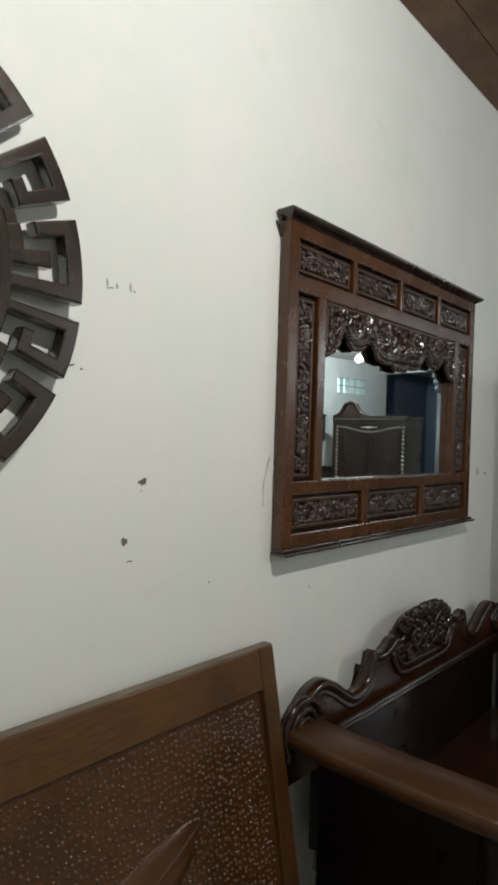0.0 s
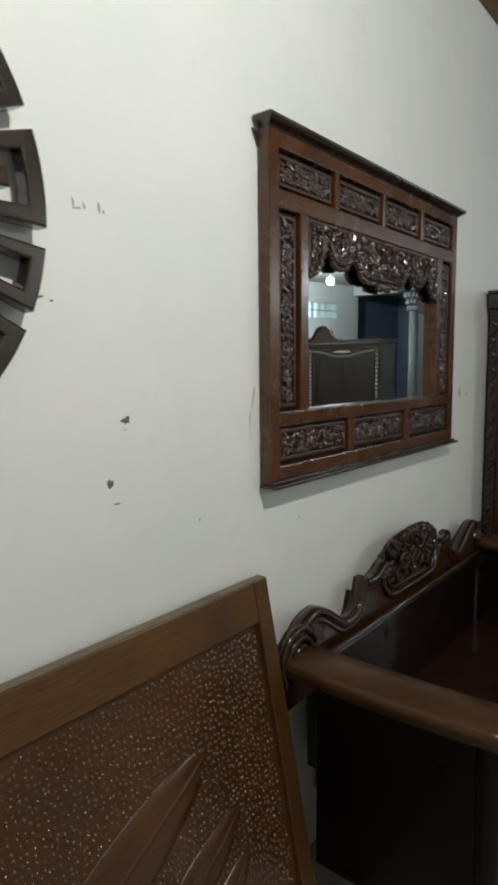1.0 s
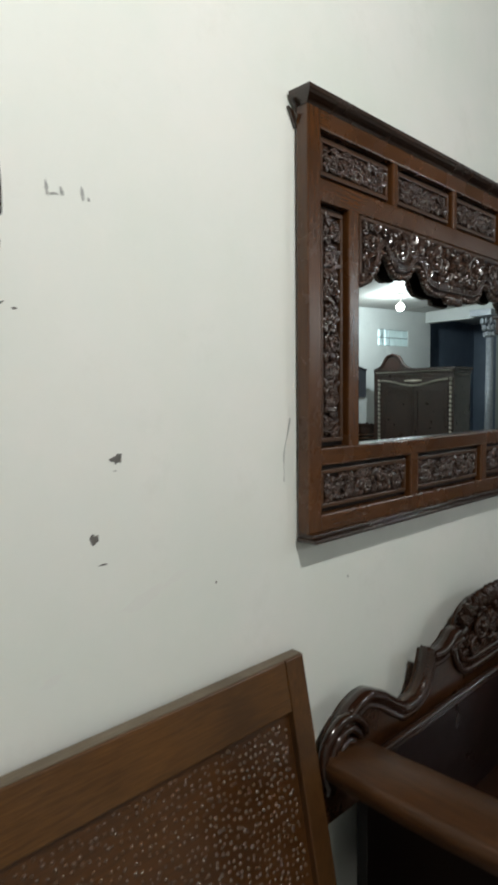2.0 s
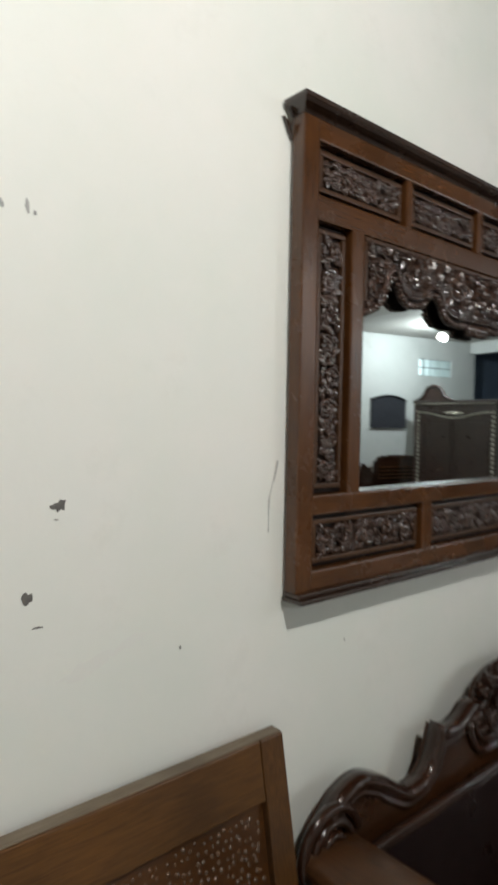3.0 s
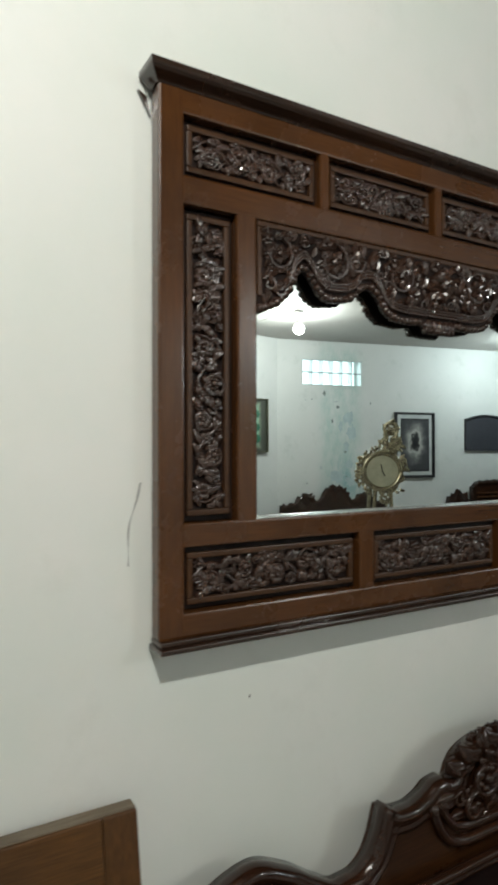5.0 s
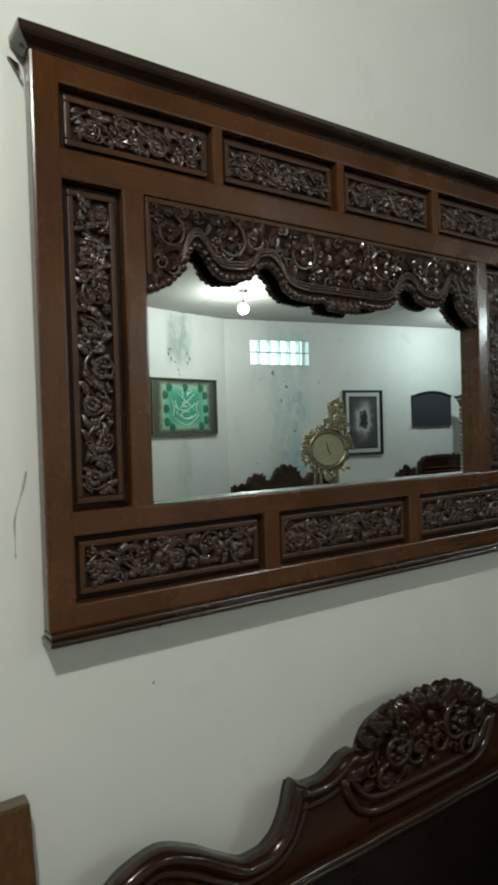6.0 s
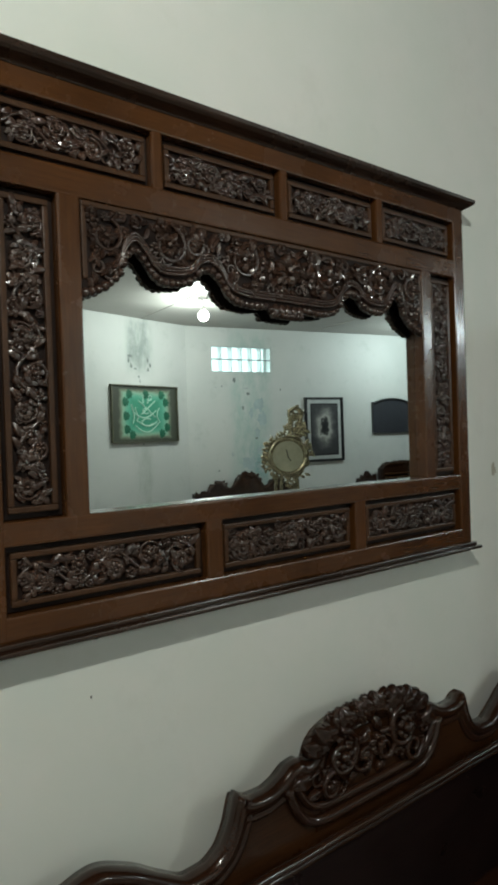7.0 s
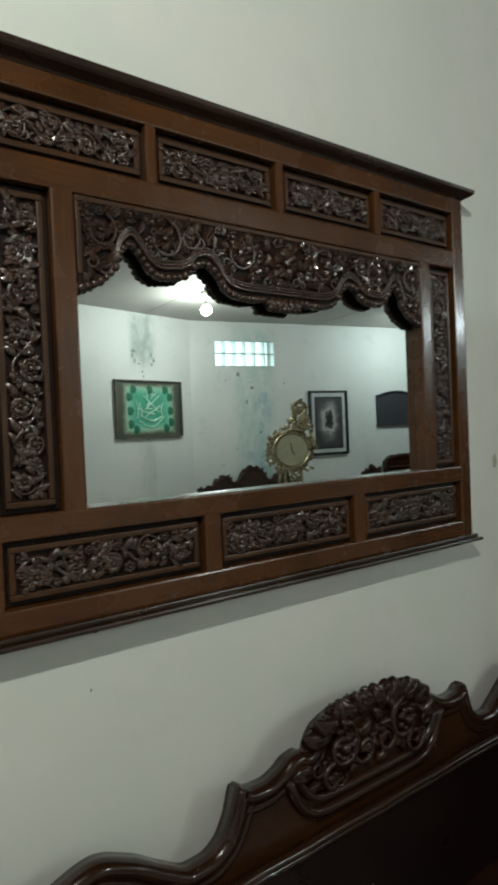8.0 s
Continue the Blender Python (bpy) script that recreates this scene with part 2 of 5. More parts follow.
def green_canvas():
    """Airbrushed green that fades through a pale haze to brown edges."""
    m, n, l, b, rel = about_centre("green_canvas", (0.0, 0.336), (0.44, 0.336))
    xyz, ay, az, top = n.new("ShaderNodeSeparateXYZ"), n.new("ShaderNodeMath"), n.new("ShaderNodeMath"), n.new("ShaderNodeMath")
    ay.operation, az.operation, top.operation = "ABSOLUTE", "ABSOLUTE", "MAXIMUM"
    l.new(rel, xyz.inputs[0])
    l.new(xyz.outputs["Y"], ay.inputs[0])
    l.new(xyz.outputs["Z"], az.inputs[0])
    l.new(ay.outputs[0], top.inputs[0])
    l.new(az.outputs[0], top.inputs[1])
    stops = [(0.55, (0.05, 0.26, 0.165)), (0.7, (0.1, 0.36, 0.25)), (0.84, (0.24, 0.4, 0.29)), (0.92, (0.16, 0.19, 0.13)), (1.0, (0.05, 0.055, 0.04))]
    run_of_colours(n, l, b, top.outputs[0], noise_at(n, l, 9, 5, 0.65), 0.22, stops, 0.5)
    return m


PICTURE = flower_painting()
GREEN_CANVAS = green_canvas()


# ---- mesh helpers ----
def thing(name, base, label, category, group="", kind=""):
    ob = new(name)
    ob.location = at(*base)
    return tagged(ob, label, category, group, kind)


def part(name, bm, material, parent=None, label="", smooth=False):
    """Links a bmesh drawn in plan units as one mesh object, under a thing or a part."""
    bm.transform(TO_METRES)
    origin = Vector((0, 0, 0))
    up = parent
    while up:
        origin += up.location
        up = up.parent
    bm.transform(Matrix.Translation(-origin))
    bmesh.ops.recalc_face_normals(bm, faces=bm.faces)
    if smooth:
        for f in bm.faces:
            f.smooth = True
    me = bpy.data.meshes.new(name)
    bm.to_mesh(me)
    bm.free()
    me.materials.append(material)
    ob = new(name, me)
    ob.parent = parent
    return tagged(ob, label)


def box(bm, a, b, bevel=0.0):
    """An upright box between two corners, its edges rounded by bevel."""
    c, s = [(p + q) / 2 for p, q in zip(a, b)], [abs(q - p) for p, q in zip(a, b)]
    made = bmesh.ops.create_cube(bm, size=1, matrix=Matrix.Translation(c) @ Matrix.Diagonal((*s, 1)))
    if bevel:
        edges = {e for v in made["verts"] for e in v.link_edges}
        bmesh.ops.bevel(bm, geom=list(edges), offset=bevel, segments=2, profile=0.6, affect="EDGES")
    return bm


def boxed(*args, bevel=0.0):
    bm = bmesh.new()
    for a, b in args:
        box(bm, a, b, bevel)
    return bm


def tube(bm, pts, radius, sides=7, taper=1.0, closed=False):
    """A round rod along points."""
    pts = [Vector(p) for p in pts]
    rings = []
    for i, p in enumerate(pts):
        way = (pts[min(i + 1, len(pts) - 1)] - pts[max(i - 1, 0)]).normalized()
        side = way.cross(Vector((1, 0.02, 0.01))).normalized()
        up = side.cross(way)
        r = radius * (1 + (taper - 1) * i / max(1, len(pts) - 1))
        rings.append([bm.verts.new(p + r * (math.cos(a) * side + math.sin(a) * up)) for a in [2 * math.pi * k / sides for k in range(sides)]])
    for r0, r1 in zip(rings, rings[1:]):
        for k in range(sides):
            bm.faces.new((r0[k], r0[(k + 1) % sides], r1[(k + 1) % sides], r1[k]))
    for ring in (rings[0], rings[-1]):
        bm.faces.new(ring)
    return bm


def leaf(bm, x, y, z, angle, length, width, rise=0.5, curl=0.0):
    """A rounded carved leaf lying on the plane x, tip along angle, swollen on both sides of a sunk midrib."""
    rows = []
    for t, w, h in ((0.0, 0.3, 0.35), (0.18, 0.8, 0.75), (0.42, 1.05, 1.0), (0.68, 0.95, 0.95), (0.88, 0.6, 0.7), (1.0, 0.12, 0.3)):
        a = angle + curl * t
        cy, cz = y + math.cos(a) * t * length, z + math.sin(a) * t * length
        sy, sz = -math.sin(a) * width * w / 2, math.cos(a) * width * w / 2
        rows.append([bm.verts.new((x + rise * width * h * o, cy + sy * k, cz + sz * k)) for k, o in ((1, -0.15), (0.8, 0.42), (0.42, 0.7), (0, 0.42), (-0.42, 0.7), (-0.8, 0.42), (-1, -0.15))])
    for r0, r1 in zip(rows, rows[1:]):
        for k in range(6):
            bm.faces.new((r0[k], r0[k + 1], r1[k + 1], r1[k]))


def bud(bm, x, y, z, radius):
    """A round carved bud with a ring of petals."""
    bmesh.ops.create_icosphere(bm, subdivisions=2, radius=radius * 0.42, matrix=Matrix.Translation((x + radius * 0.3, y, z)))
    for k in range(7):
        a = 2 * math.pi * k / 7
        bmesh.ops.create_icosphere(bm, subdivisions=1, radius=radius * 0.32, matrix=Matrix.Translation((x + radius * 0.12, y + radius * 0.66 * math.cos(a), z + radius * 0.66 * math.sin(a))))


def rosette(bm, x, y, z, radius, petals, turn):
    for k in range(petals):
        a = turn + 2 * math.pi * k / petals
        leaf(bm, x, y + 0.18 * radius * math.cos(a), z + 0.18 * radius * math.sin(a), a, radius * 0.82, radius * 0.75, 0.8)
    bmesh.ops.create_icosphere(bm, subdivisions=1, radius=radius * 0.26, matrix=Matrix.Translation((x + radius * 0.3, y, z)))


def scroll(bm, x, y, z, radius, turn, sense, thick):
    """A spiral tendril."""
    pts = []
    for k in range(17):
        a, r = turn + sense * k * 0.5, radius * (1 - k / 20)
        pts.append((x + 0.004 + 0.3 * thick * k / 16, y + r * math.cos(a), z + r * math.sin(a)))
    tube(bm, pts, thick, 6, 0.7)


def foliage(bm, inside, y0, y1, z0, z1, x, step, rng):
    """Dense carved leaves over the part of a rectangle that inside(y, z) accepts."""
    ny, nz = max(1, round((y1 - y0) / step)), max(1, round((z1 - z0) / step))
    for i in range(ny):
        for j in range(nz):
            y = y0 + (i + 0.5 + rng.uniform(-0.3, 0.3)) * (y1 - y0) / ny
            z = z0 + (j + 0.5 + rng.uniform(-0.3, 0.3)) * (z1 - z0) / nz
            if not inside(y, z):
                continue
            pick = rng.random()
            if pick < 0.14:
                rosette(bm, x + rng.uniform(0, 0.004), y, z, step * rng.uniform(0.55, 0.75), 6, rng.uniform(0, 6))
            elif pick < 0.26:
                bud(bm, x + rng.uniform(0, 0.004), y, z, step * rng.uniform(0.4, 0.5))
            elif pick < 0.38:
                scroll(bm, x, y, z, step * 0.55, rng.uniform(0, 6), rng.choice((-1, 1)), step * 0.12)
            else:
                a = rng.uniform(0, 2 * math.pi)
                length = step * rng.uniform(0.85, 1.2)
                leaf(bm, x + rng.uniform(-0.002, 0.005), y - math.cos(a) * length / 2, z - math.sin(a) * length / 2, a, length, step * rng.uniform(0.5, 0.72), rng.uniform(0.6, 0.9), rng.uniform(-0.9, 0.9))


def carved_run(bm, y0, y1, z0, z1, x, rng):
    """A panel's ornament: a wandering vine with a scroll and a flower in each bend, leaves off the stem, small leaves between."""
    tall = (z1 - z0) > (y1 - y0)
    length, across = ((z1 - z0), (y1 - y0)) if tall else ((y1 - y0), (z1 - z0))

    def place(s, c):
        return ((y0 + y1) / 2 + c, z0 + s) if tall else (y0 + s, (z0 + z1) / 2 + c)
    bends = max(2, round(length / across / 0.95))
    wave = lambda s: 0.33 * across * math.sin(math.pi * bends * s / length)
    tube(bm, [(x + 0.008, *place(length * k / 60, wave(length * k / 60))) for k in range(61)], 0.0042, 6)
    for k in range(bends):
        s = length * (k + 0.5) / bends
        side = -1 if k % 2 == 0 else 1
        y, z = place(s, 0.16 * across * side)
        r = min(0.36 * across, 0.4 * length / bends)
        scroll(bm, x + 0.006, y, z, r, rng.uniform(0, 6), side, 0.0036)
        if k % 2 == bends // 2 % 2:
            rosette(bm, x + 0.008, y, z, r * 0.75, 7, rng.uniform(0, 6))
        else:
            bud(bm, x + 0.008, y, z, r * 0.6)
        for e in (-0.32, 0.3):
            sl = s + e * length / bends
            ly, lz = place(sl, wave(sl))
            a = (math.pi / 2 if tall else 0) + rng.uniform(0.5, 1.0) * (1 if e > 0 else -1)
            leaf(bm, x + 0.008, ly, lz, a, across * 0.42, across * 0.24, 0.6, rng.uniform(-0.7, 0.7))
    foliage(bm, lambda y, z: True, y0 + 0.003, y1 - 0.003, z0 + 0.003, z1 - 0.003, x, 0.03, rng)
    foliage(bm, lambda y, z: True, y0 + 0.003, y1 - 0.003, z0 + 0.003, z1 - 0.003, x + 0.006, 0.024, rng)


def outline_board(bm, ys, low, high, x0, x1):
    """A board between two height curves over y, from x0 to x1."""
    cols = [[bm.verts.new((x, y, z)) for x, z in ((x1, low(y)), (x1, high(y)), (x0, high(y)), (x0, low(y)))] for y in ys]
    for a, b in zip(cols, cols[1:]):
        for k in range(4):
            bm.faces.new((a[k], a[(k + 1) % 4], b[(k + 1) % 4], b[k]))
    bm.faces.new(cols[0])
    bm.faces.new(cols[-1])
    return bm


def curve_through(knots):
    """A smooth height curve through (place, height) knots, without overshoot."""
    secants = [(zb - za) / (b - a) for (a, za), (b, zb) in zip(knots, knots[1:])]
    slopes = [secants[0]]
    for p, q in zip(secants, secants[1:]):
        slopes.append(0.0 if p * q <= 0 else 2 * p * q / (p + q))
    slopes.append(secants[-1])

    def value(v):
        v = min(max(v, knots[0][0]), knots[-1][0])
        for k, ((a, za), (b, zb)) in enumerate(zip(knots, knots[1:])):
            if v <= b:
                h = b - a
                t = (v - a) / h
                return (za * (1 + 2 * t) * (1 - t) ** 2 + slopes[k] * h * t * (1 - t) ** 2 + zb * t * t * (3 - 2 * t) + slopes[k + 1] * h * t * t * (t - 1))
        return knots[-1][1]
    return value


def steps(a, b, n):
    return [a + (b - a) * k / n for k in range(n + 1)]


# ---- the room ----
ROOM_S, ROOM_N, TOP = -4.0, 11.0, 3.62
BEND = (7.0, 4.85)


def far_x(y):
    """Where the far wall stands: it bends at BEND."""
    return BEND[0] + 0.2 * (y - BEND[1]) if y < BEND[1] else BEND[0] - 0.18 * (y - BEND[1])


def ceiling_z(x):
    return TOP - 0.033 * x


def prism(bm, plan, z0, z1):
    """An upright prism over a plan; z1 may depend on x."""
    lows = [bm.verts.new((x, y, z0(x) if callable(z0) else z0)) for x, y in plan]
    highs = [bm.verts.new((x, y, z1(x) if callable(z1) else z1)) for x, y in plan]
    k = len(plan)
    for i in range(k):
        bm.faces.new((lows[i], lows[(i + 1) % k], highs[(i + 1) % k], highs[i]))
    bm.faces.new(lows)
    bm.faces.new(highs)
    return bm


wall_west = part("wall_west", boxed(((-0.2, ROOM_S - 0.2, FLOOR), (0, ROOM_N + 4.2, TOP + 0.1))), WALL)
tagged(wall_west, "off-white painted plaster wall with chips and pencil marks", "wall", kind="structure")
floor_bm = bmesh.new()
prism(floor_bm, [(-0.2, ROOM_S - 0.2), (8.5, ROOM_S - 0.2), (8.5, ROOM_N + 4.2), (-0.2, ROOM_N + 4.2)], FLOOR - 0.15, FLOOR - 0.004)
floor = tagged(part("floor", floor_bm, GROUT), "grey ceramic tile floor with dark joints", "floor", kind="structure")

ceiling_bm = bmesh.new()
prism(ceiling_bm, [(2.6, ROOM_S - 0.2), (8.4, ROOM_S - 0.2), (8.4, ROOM_N + 4.2), (2.6, ROOM_N + 4.2)], ceiling_z, TOP + 0.25)
tagged(part("ceiling", ceiling_bm, CEILING), "grey-white sheet ceiling with a few seams", "ceiling", kind="structure")
boards = bmesh.new()
for k in range(13):
    prism(boards, [(0.2 * k + 0.003, ROOM_S - 0.2), (0.2 * k + 0.197, ROOM_S - 0.2), (0.2 * k + 0.197, ROOM_N + 4.2), (0.2 * k + 0.003, ROOM_N + 4.2)], lambda x: ceiling_z(x) - 0.002, TOP + 0.2)
tagged(part("ceiling_boards", boards, CEILING_WOOD), "brown timber boards over the mirror wall", "ceiling", kind="structure")
for k in range(5):
    y = -2.2 + 3.1 * k
    bm = bmesh.new()
    prism(bm, [(2.62, y), (8.2, y), (8.2, y + 0.07), (2.62, y + 0.07)], lambda x: ceiling_z(x) - 0.006, lambda x: ceiling_z(x) + 0.02)
    tagged(part("ceiling_batten", bm, CEILING), "painted batten over a ceiling seam", "batten", "ceiling battens", "structure")


def far_piece(bm, ya, yb, z0, z1):
    prism(bm, [(far_x(ya), ya), (far_x(yb), yb), (far_x(yb) + 0.22, yb), (far_x(ya) + 0.22, ya)], z0, z1)


bm = bmesh.new()
far_piece(bm, ROOM_S - 0.2, BEND[1], FLOOR, TOP)
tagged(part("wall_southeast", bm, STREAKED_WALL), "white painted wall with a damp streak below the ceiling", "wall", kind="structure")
WINDOWS = [(5.28, 6.34, 2.68, 3.09), (9.6, 10.5, 2.67, 3.01)]
bm = bmesh.new()
edge = BEND[1]
for ya, yb, za, zb in WINDOWS:
    far_piece(bm, edge, ya, FLOOR, TOP)
    far_piece(bm, ya, yb, FLOOR, za)
    far_piece(bm, ya, yb, zb, TOP)
    edge = yb
far_piece(bm, edge, ROOM_N + 0.2, FLOOR, TOP)
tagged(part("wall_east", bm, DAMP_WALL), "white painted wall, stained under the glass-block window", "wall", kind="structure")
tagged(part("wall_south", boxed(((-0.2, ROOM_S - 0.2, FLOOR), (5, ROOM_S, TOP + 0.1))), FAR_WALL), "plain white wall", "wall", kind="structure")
north = boxed(((0, ROOM_N, FLOOR), (4.3, ROOM_N + 0.2, TOP + 0.1)), ((4.3, ROOM_N, 3.2), (5.86, ROOM_N + 0.2, TOP + 0.1)))
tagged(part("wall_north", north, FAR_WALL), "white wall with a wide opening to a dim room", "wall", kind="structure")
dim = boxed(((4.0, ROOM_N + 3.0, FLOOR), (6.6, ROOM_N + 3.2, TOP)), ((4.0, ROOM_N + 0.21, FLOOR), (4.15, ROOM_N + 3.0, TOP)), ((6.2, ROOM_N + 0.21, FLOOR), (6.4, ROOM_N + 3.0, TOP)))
tagged(part("wall_dim_room", dim, DUSK_ROOM), "bluish walls of the room beyond the opening, its dimness painted in", "wall", kind="structure")

DAYLIGHT = glow("daylight_backdrop", (0.84, 0.97, 1.0), 2.1)
for ya, yb, za, zb in WINDOWS:
    bm = bmesh.new()
    prism(bm, [(far_x(ya) + 1.2, ya - 1.0), (far_x(yb) + 1.2, yb + 1.0), (far_x(yb) + 1.25, yb + 1.0), (far_x(ya) + 1.25, ya - 1.0)], za - 1.0, zb + 1.2)
    tagged(part("backdrop", bm, DAYLIGHT), "bright hazy daylight outside the glass blocks", "backdrop", kind="structure")
for w, (ya, yb, za, zb) in enumerate(WINDOWS):
    win = thing("window_%d" % (w + 1), (far_x(ya), ya, za), "ventilation window of ribbed glass blocks in two rows", "window", "glass-block windows", "structure")
    cols = 6 if w == 0 else 5
    joint = bmesh.new()

    def bar(a, b, c, d):
        prism(joint, [(far_x(a) + 0.02, a), (far_x(b) + 0.02, b), (far_x(b) + 0.12, b), (far_x(a) + 0.12, a)], c, d)
    for k in range(3):
        z = za + (zb - za) * k / 2
        bar(ya, yb, z - 0.009, z + 0.009)
    for k in range(cols + 1):
        y = ya + (yb - ya) * k / cols
        bar(y - 0.007, y + 0.007, za, zb)
    part("mortar", joint, MORTAR, win)
    for j in range(2):
        for i in range(cols):
            y0, y1 = ya + (yb - ya) * i / cols + 0.0085, ya + (yb - ya) * (i + 1) / cols - 0.0085
            z0, z1 = za + (zb - za) * j / 2 + 0.0105, za + (zb - za) * (j + 1) / 2 - 0.0105
            bm = bmesh.new()
            prism(bm, [(far_x(y0) + 0.008, y0), (far_x(y1) + 0.008, y1), (far_x(y1) + 0.11, y1), (far_x(y0) + 0.11, y0)], z0, z1)
            part("glass_block", bm, GLASS_BLOCK, win).visible_shadow = False


# ---- bulbs ----
for place, watts, colour in BULBS:
    x, y, z = place
    lamp = thing("ceiling_bulb", (x, y, ceiling_z(x) - 0.002), "bare white bulb hanging on a short cord", "light bulb", "ceiling bulbs")
    bm = bmesh.new()
    tube(bm, [(x, y, ceiling_z(x) - 0.02), (x, y, z + 0.07)], 0.009, 6)
    part("cord", bm, SOCKET, lamp)
    bm = bmesh.new()
    bmesh.ops.create_cone(bm, cap_ends=True, segments=20, radius1=0.06, radius2=0.06, depth=0.025, matrix=Matrix.Translation((x, y, ceiling_z(x) - 0.014)))
    part("ceiling_rose", bm, SOCKET, lamp)
    bm = bmesh.new()
    bmesh.ops.create_cone(bm, cap_ends=True, segments=20, radius1=0.036, radius2=0.024, depth=0.06, matrix=Matrix.Translation((x, y, z + 0.055)))
    part("socket", bm, SOCKET, lamp)
    bm = bmesh.new()
    bmesh.ops.create_uvsphere(bm, u_segments=20, v_segments=12, radius=0.07, matrix=Matrix.Translation((x, y, z - 0.02)))
    part("bulb", bm, BULB_GLASS, lamp, "glowing white bulb", True).visible_shadow = False


# ---- carved wall mirror ----
rng = random.Random(4)
mirror = thing("carved_wall_mirror", (0, 0.83, 1.213), "large wall mirror in a red-brown carved wooden frame with floral fretwork", "mirror")
F0, F1 = 0.008, 0.05
CY = 0.83


def both(y0, y1):
    """A span and its twin about the mirror's middle."""
    return [(y0, y1), (2 * CY - y1, 2 * CY - y0)]


for y0, y1 in ((0.004, 0.062), (2 * CY - 0.062, 2 * CY - 0.005)):
    part("outer_stile", boxed(((F0, y0, 1.235), (F1, y1, 2.407)), bevel=0.005), FRAME_Z, mirror)
for y0, y1 in both(0.192, 0.244):
    part("inner_stile", boxed(((F0, y0, 1.44), (F1 - 0.0016, y1, 2.2)), bevel=0.006), FRAME_Z, mirror)
for name, z0, z1 in (("bottom_rail", 1.235, 1.286), ("sill_rail", 1.425, 1.476), ("head_rail", 2.158, 2.220), ("top_rail", 2.350, 2.407)):
    part(name, boxed(((F0, 0.04, z0), (F1 - 0.0008, 2 * CY - 0.04, z1)), bevel=0.005), FRAME_Y, mirror)
cornice = bmesh.new()
rings = []
for z, out in ((2.4, 0.001), (2.403, 0.004), (2.406, 0.008), (2.41, 0.015), (2.415, 0.023), (2.42, 0.029), (2.424, 0.031), (2.433, 0.032), (2.436, 0.029)):
    y0, y1 = 0.002 - out * 0.8, 2 * CY - 0.005 + out * 1.1
    rings.append([cornice.verts.new(p) for p in ((F0, y0, z), (F1 + out, y0, z), (F1 + out, y1, z), (F0, y1, z))])
for r0, r1 in zip(rings, rings[1:]):
    for k in range(4):
        cornice.faces.new((r0[k], r0[(k + 1) % 4], r1[(k + 1) % 4], r1[k]))
cornice.faces.new(rings[0])
cornice.faces.new(rings[-1])
part("cornice", cornice, CORNICE_WOOD, mirror, "dark moulded cornice")
spur = bmesh.new()
tips = [(-0.026, 2.396), (-0.006, 2.386), (0.0035, 2.345)]
front, behind = [[spur.verts.new((x, y, z)) for y, z in tips] for x in (0.011, 0.002)]
spur.faces.new(front)
spur.faces.new(behind)
for k in range(3):
    spur.faces.new((front[k], front[(k + 1) % 3], behind[(k + 1) % 3], behind[k]))
part("cornice_spur", spur, CORNICE_WOOD, mirror, "splintered dark spur below the cornice")
plinth = bmesh.new()
for z0, z1, out in ((1.213, 1.224, 0.028), (1.224, 1.236, 0.014)):
    box(plinth, (F0, 0.008 - out * 0.35, z0), (F1 + out, 2 * CY - 0.005 + out * 0.8, z1), 0.003)
part("bottom_moulding", plinth, CORNICE_WOOD, mirror, "dark bottom moulding")
part("back_board", boxed(((0.003, 0.02, 1.24), (0.0078, 2 * CY - 0.02, 2.37))), SHADED_GROUND, mirror)
for y in (0.33, 1.35):
    part("hanging_batten", boxed(((0.0, y, 2.3), (0.0029, y + 0.06, 2.36))), CARVED, mirror)

for y in (0.25, 1.36):
    bm = bmesh.new()
    tube(bm, [(0.035, y, 1.2128), (0.035, y + 0.004, 1.2)], 0.006, 6)
    part("wooden_peg", bm, CARVED, mirror)
glass = boxed(((0.0081, 0.236, 1.468), (0.012, 2 * CY - 0.236, 2.17)))
part("mirror_glass", glass, MIRROR, mirror, "clear silvered mirror glass")

panels = [("top_panel", 0.063 + 0.3905 * k, 0.063 + 0.3905 * k + 0.362, 2.222, 2.349) for k in range(4)]
panels += [("bottom_panel", 0.063 + 0.5275 * k, 0.063 + 0.5275 * k + 0.479, 1.288, 1.423) for k in range(3)]
panels += [("side_panel", y0, y1, 1.478, 2.156) for y0, y1 in both(0.063, 0.191)]
for name, y0, y1, z0, z1 in panels:
    face = 0.024
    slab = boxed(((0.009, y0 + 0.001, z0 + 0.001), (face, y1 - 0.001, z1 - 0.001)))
    holder = part(name, slab, SHADED_GROUND, mirror, "dark pierced panel carved with leaves and flowers")
    rim = bmesh.new()
    i, w = 0.012, 0.013
    for a, b in (((y0 + i, z0 + i), (y1 - i, z0 + i + w)), ((y0 + i, z1 - i - w), (y1 - i, z1 - i)), ((y0 + i, z0 + i + w), (y0 + i + w, z1 - i - w)), ((y1 - i - w, z0 + i + w), (y1 - i, z1 - i - w))):
        box(rim, (face, a[0], a[1]), (face + 0.012, b[0], b[1]), 0.003)
    part("panel_rim", rim, RIM_WOOD, holder)
    carve = bmesh.new()
    a0, a1, b0, b1 = y0 + i + w, y1 - i - w, z0 + i + w, z1 - i - w
    carved_run(carve, a0, a1, b0, b1, face, rng)
    tagged(part("carving", carve, CARVED, holder, smooth=True), kind="stuff")
for k in range(3):
    y = 0.063 + 0.3905 * k + 0.362
    part("top_mullion", boxed(((F0, y, 2.2), (F1 - 0.0016, y + 0.0285, 2.37)), bevel=0.006), FRAME_Z, mirror)
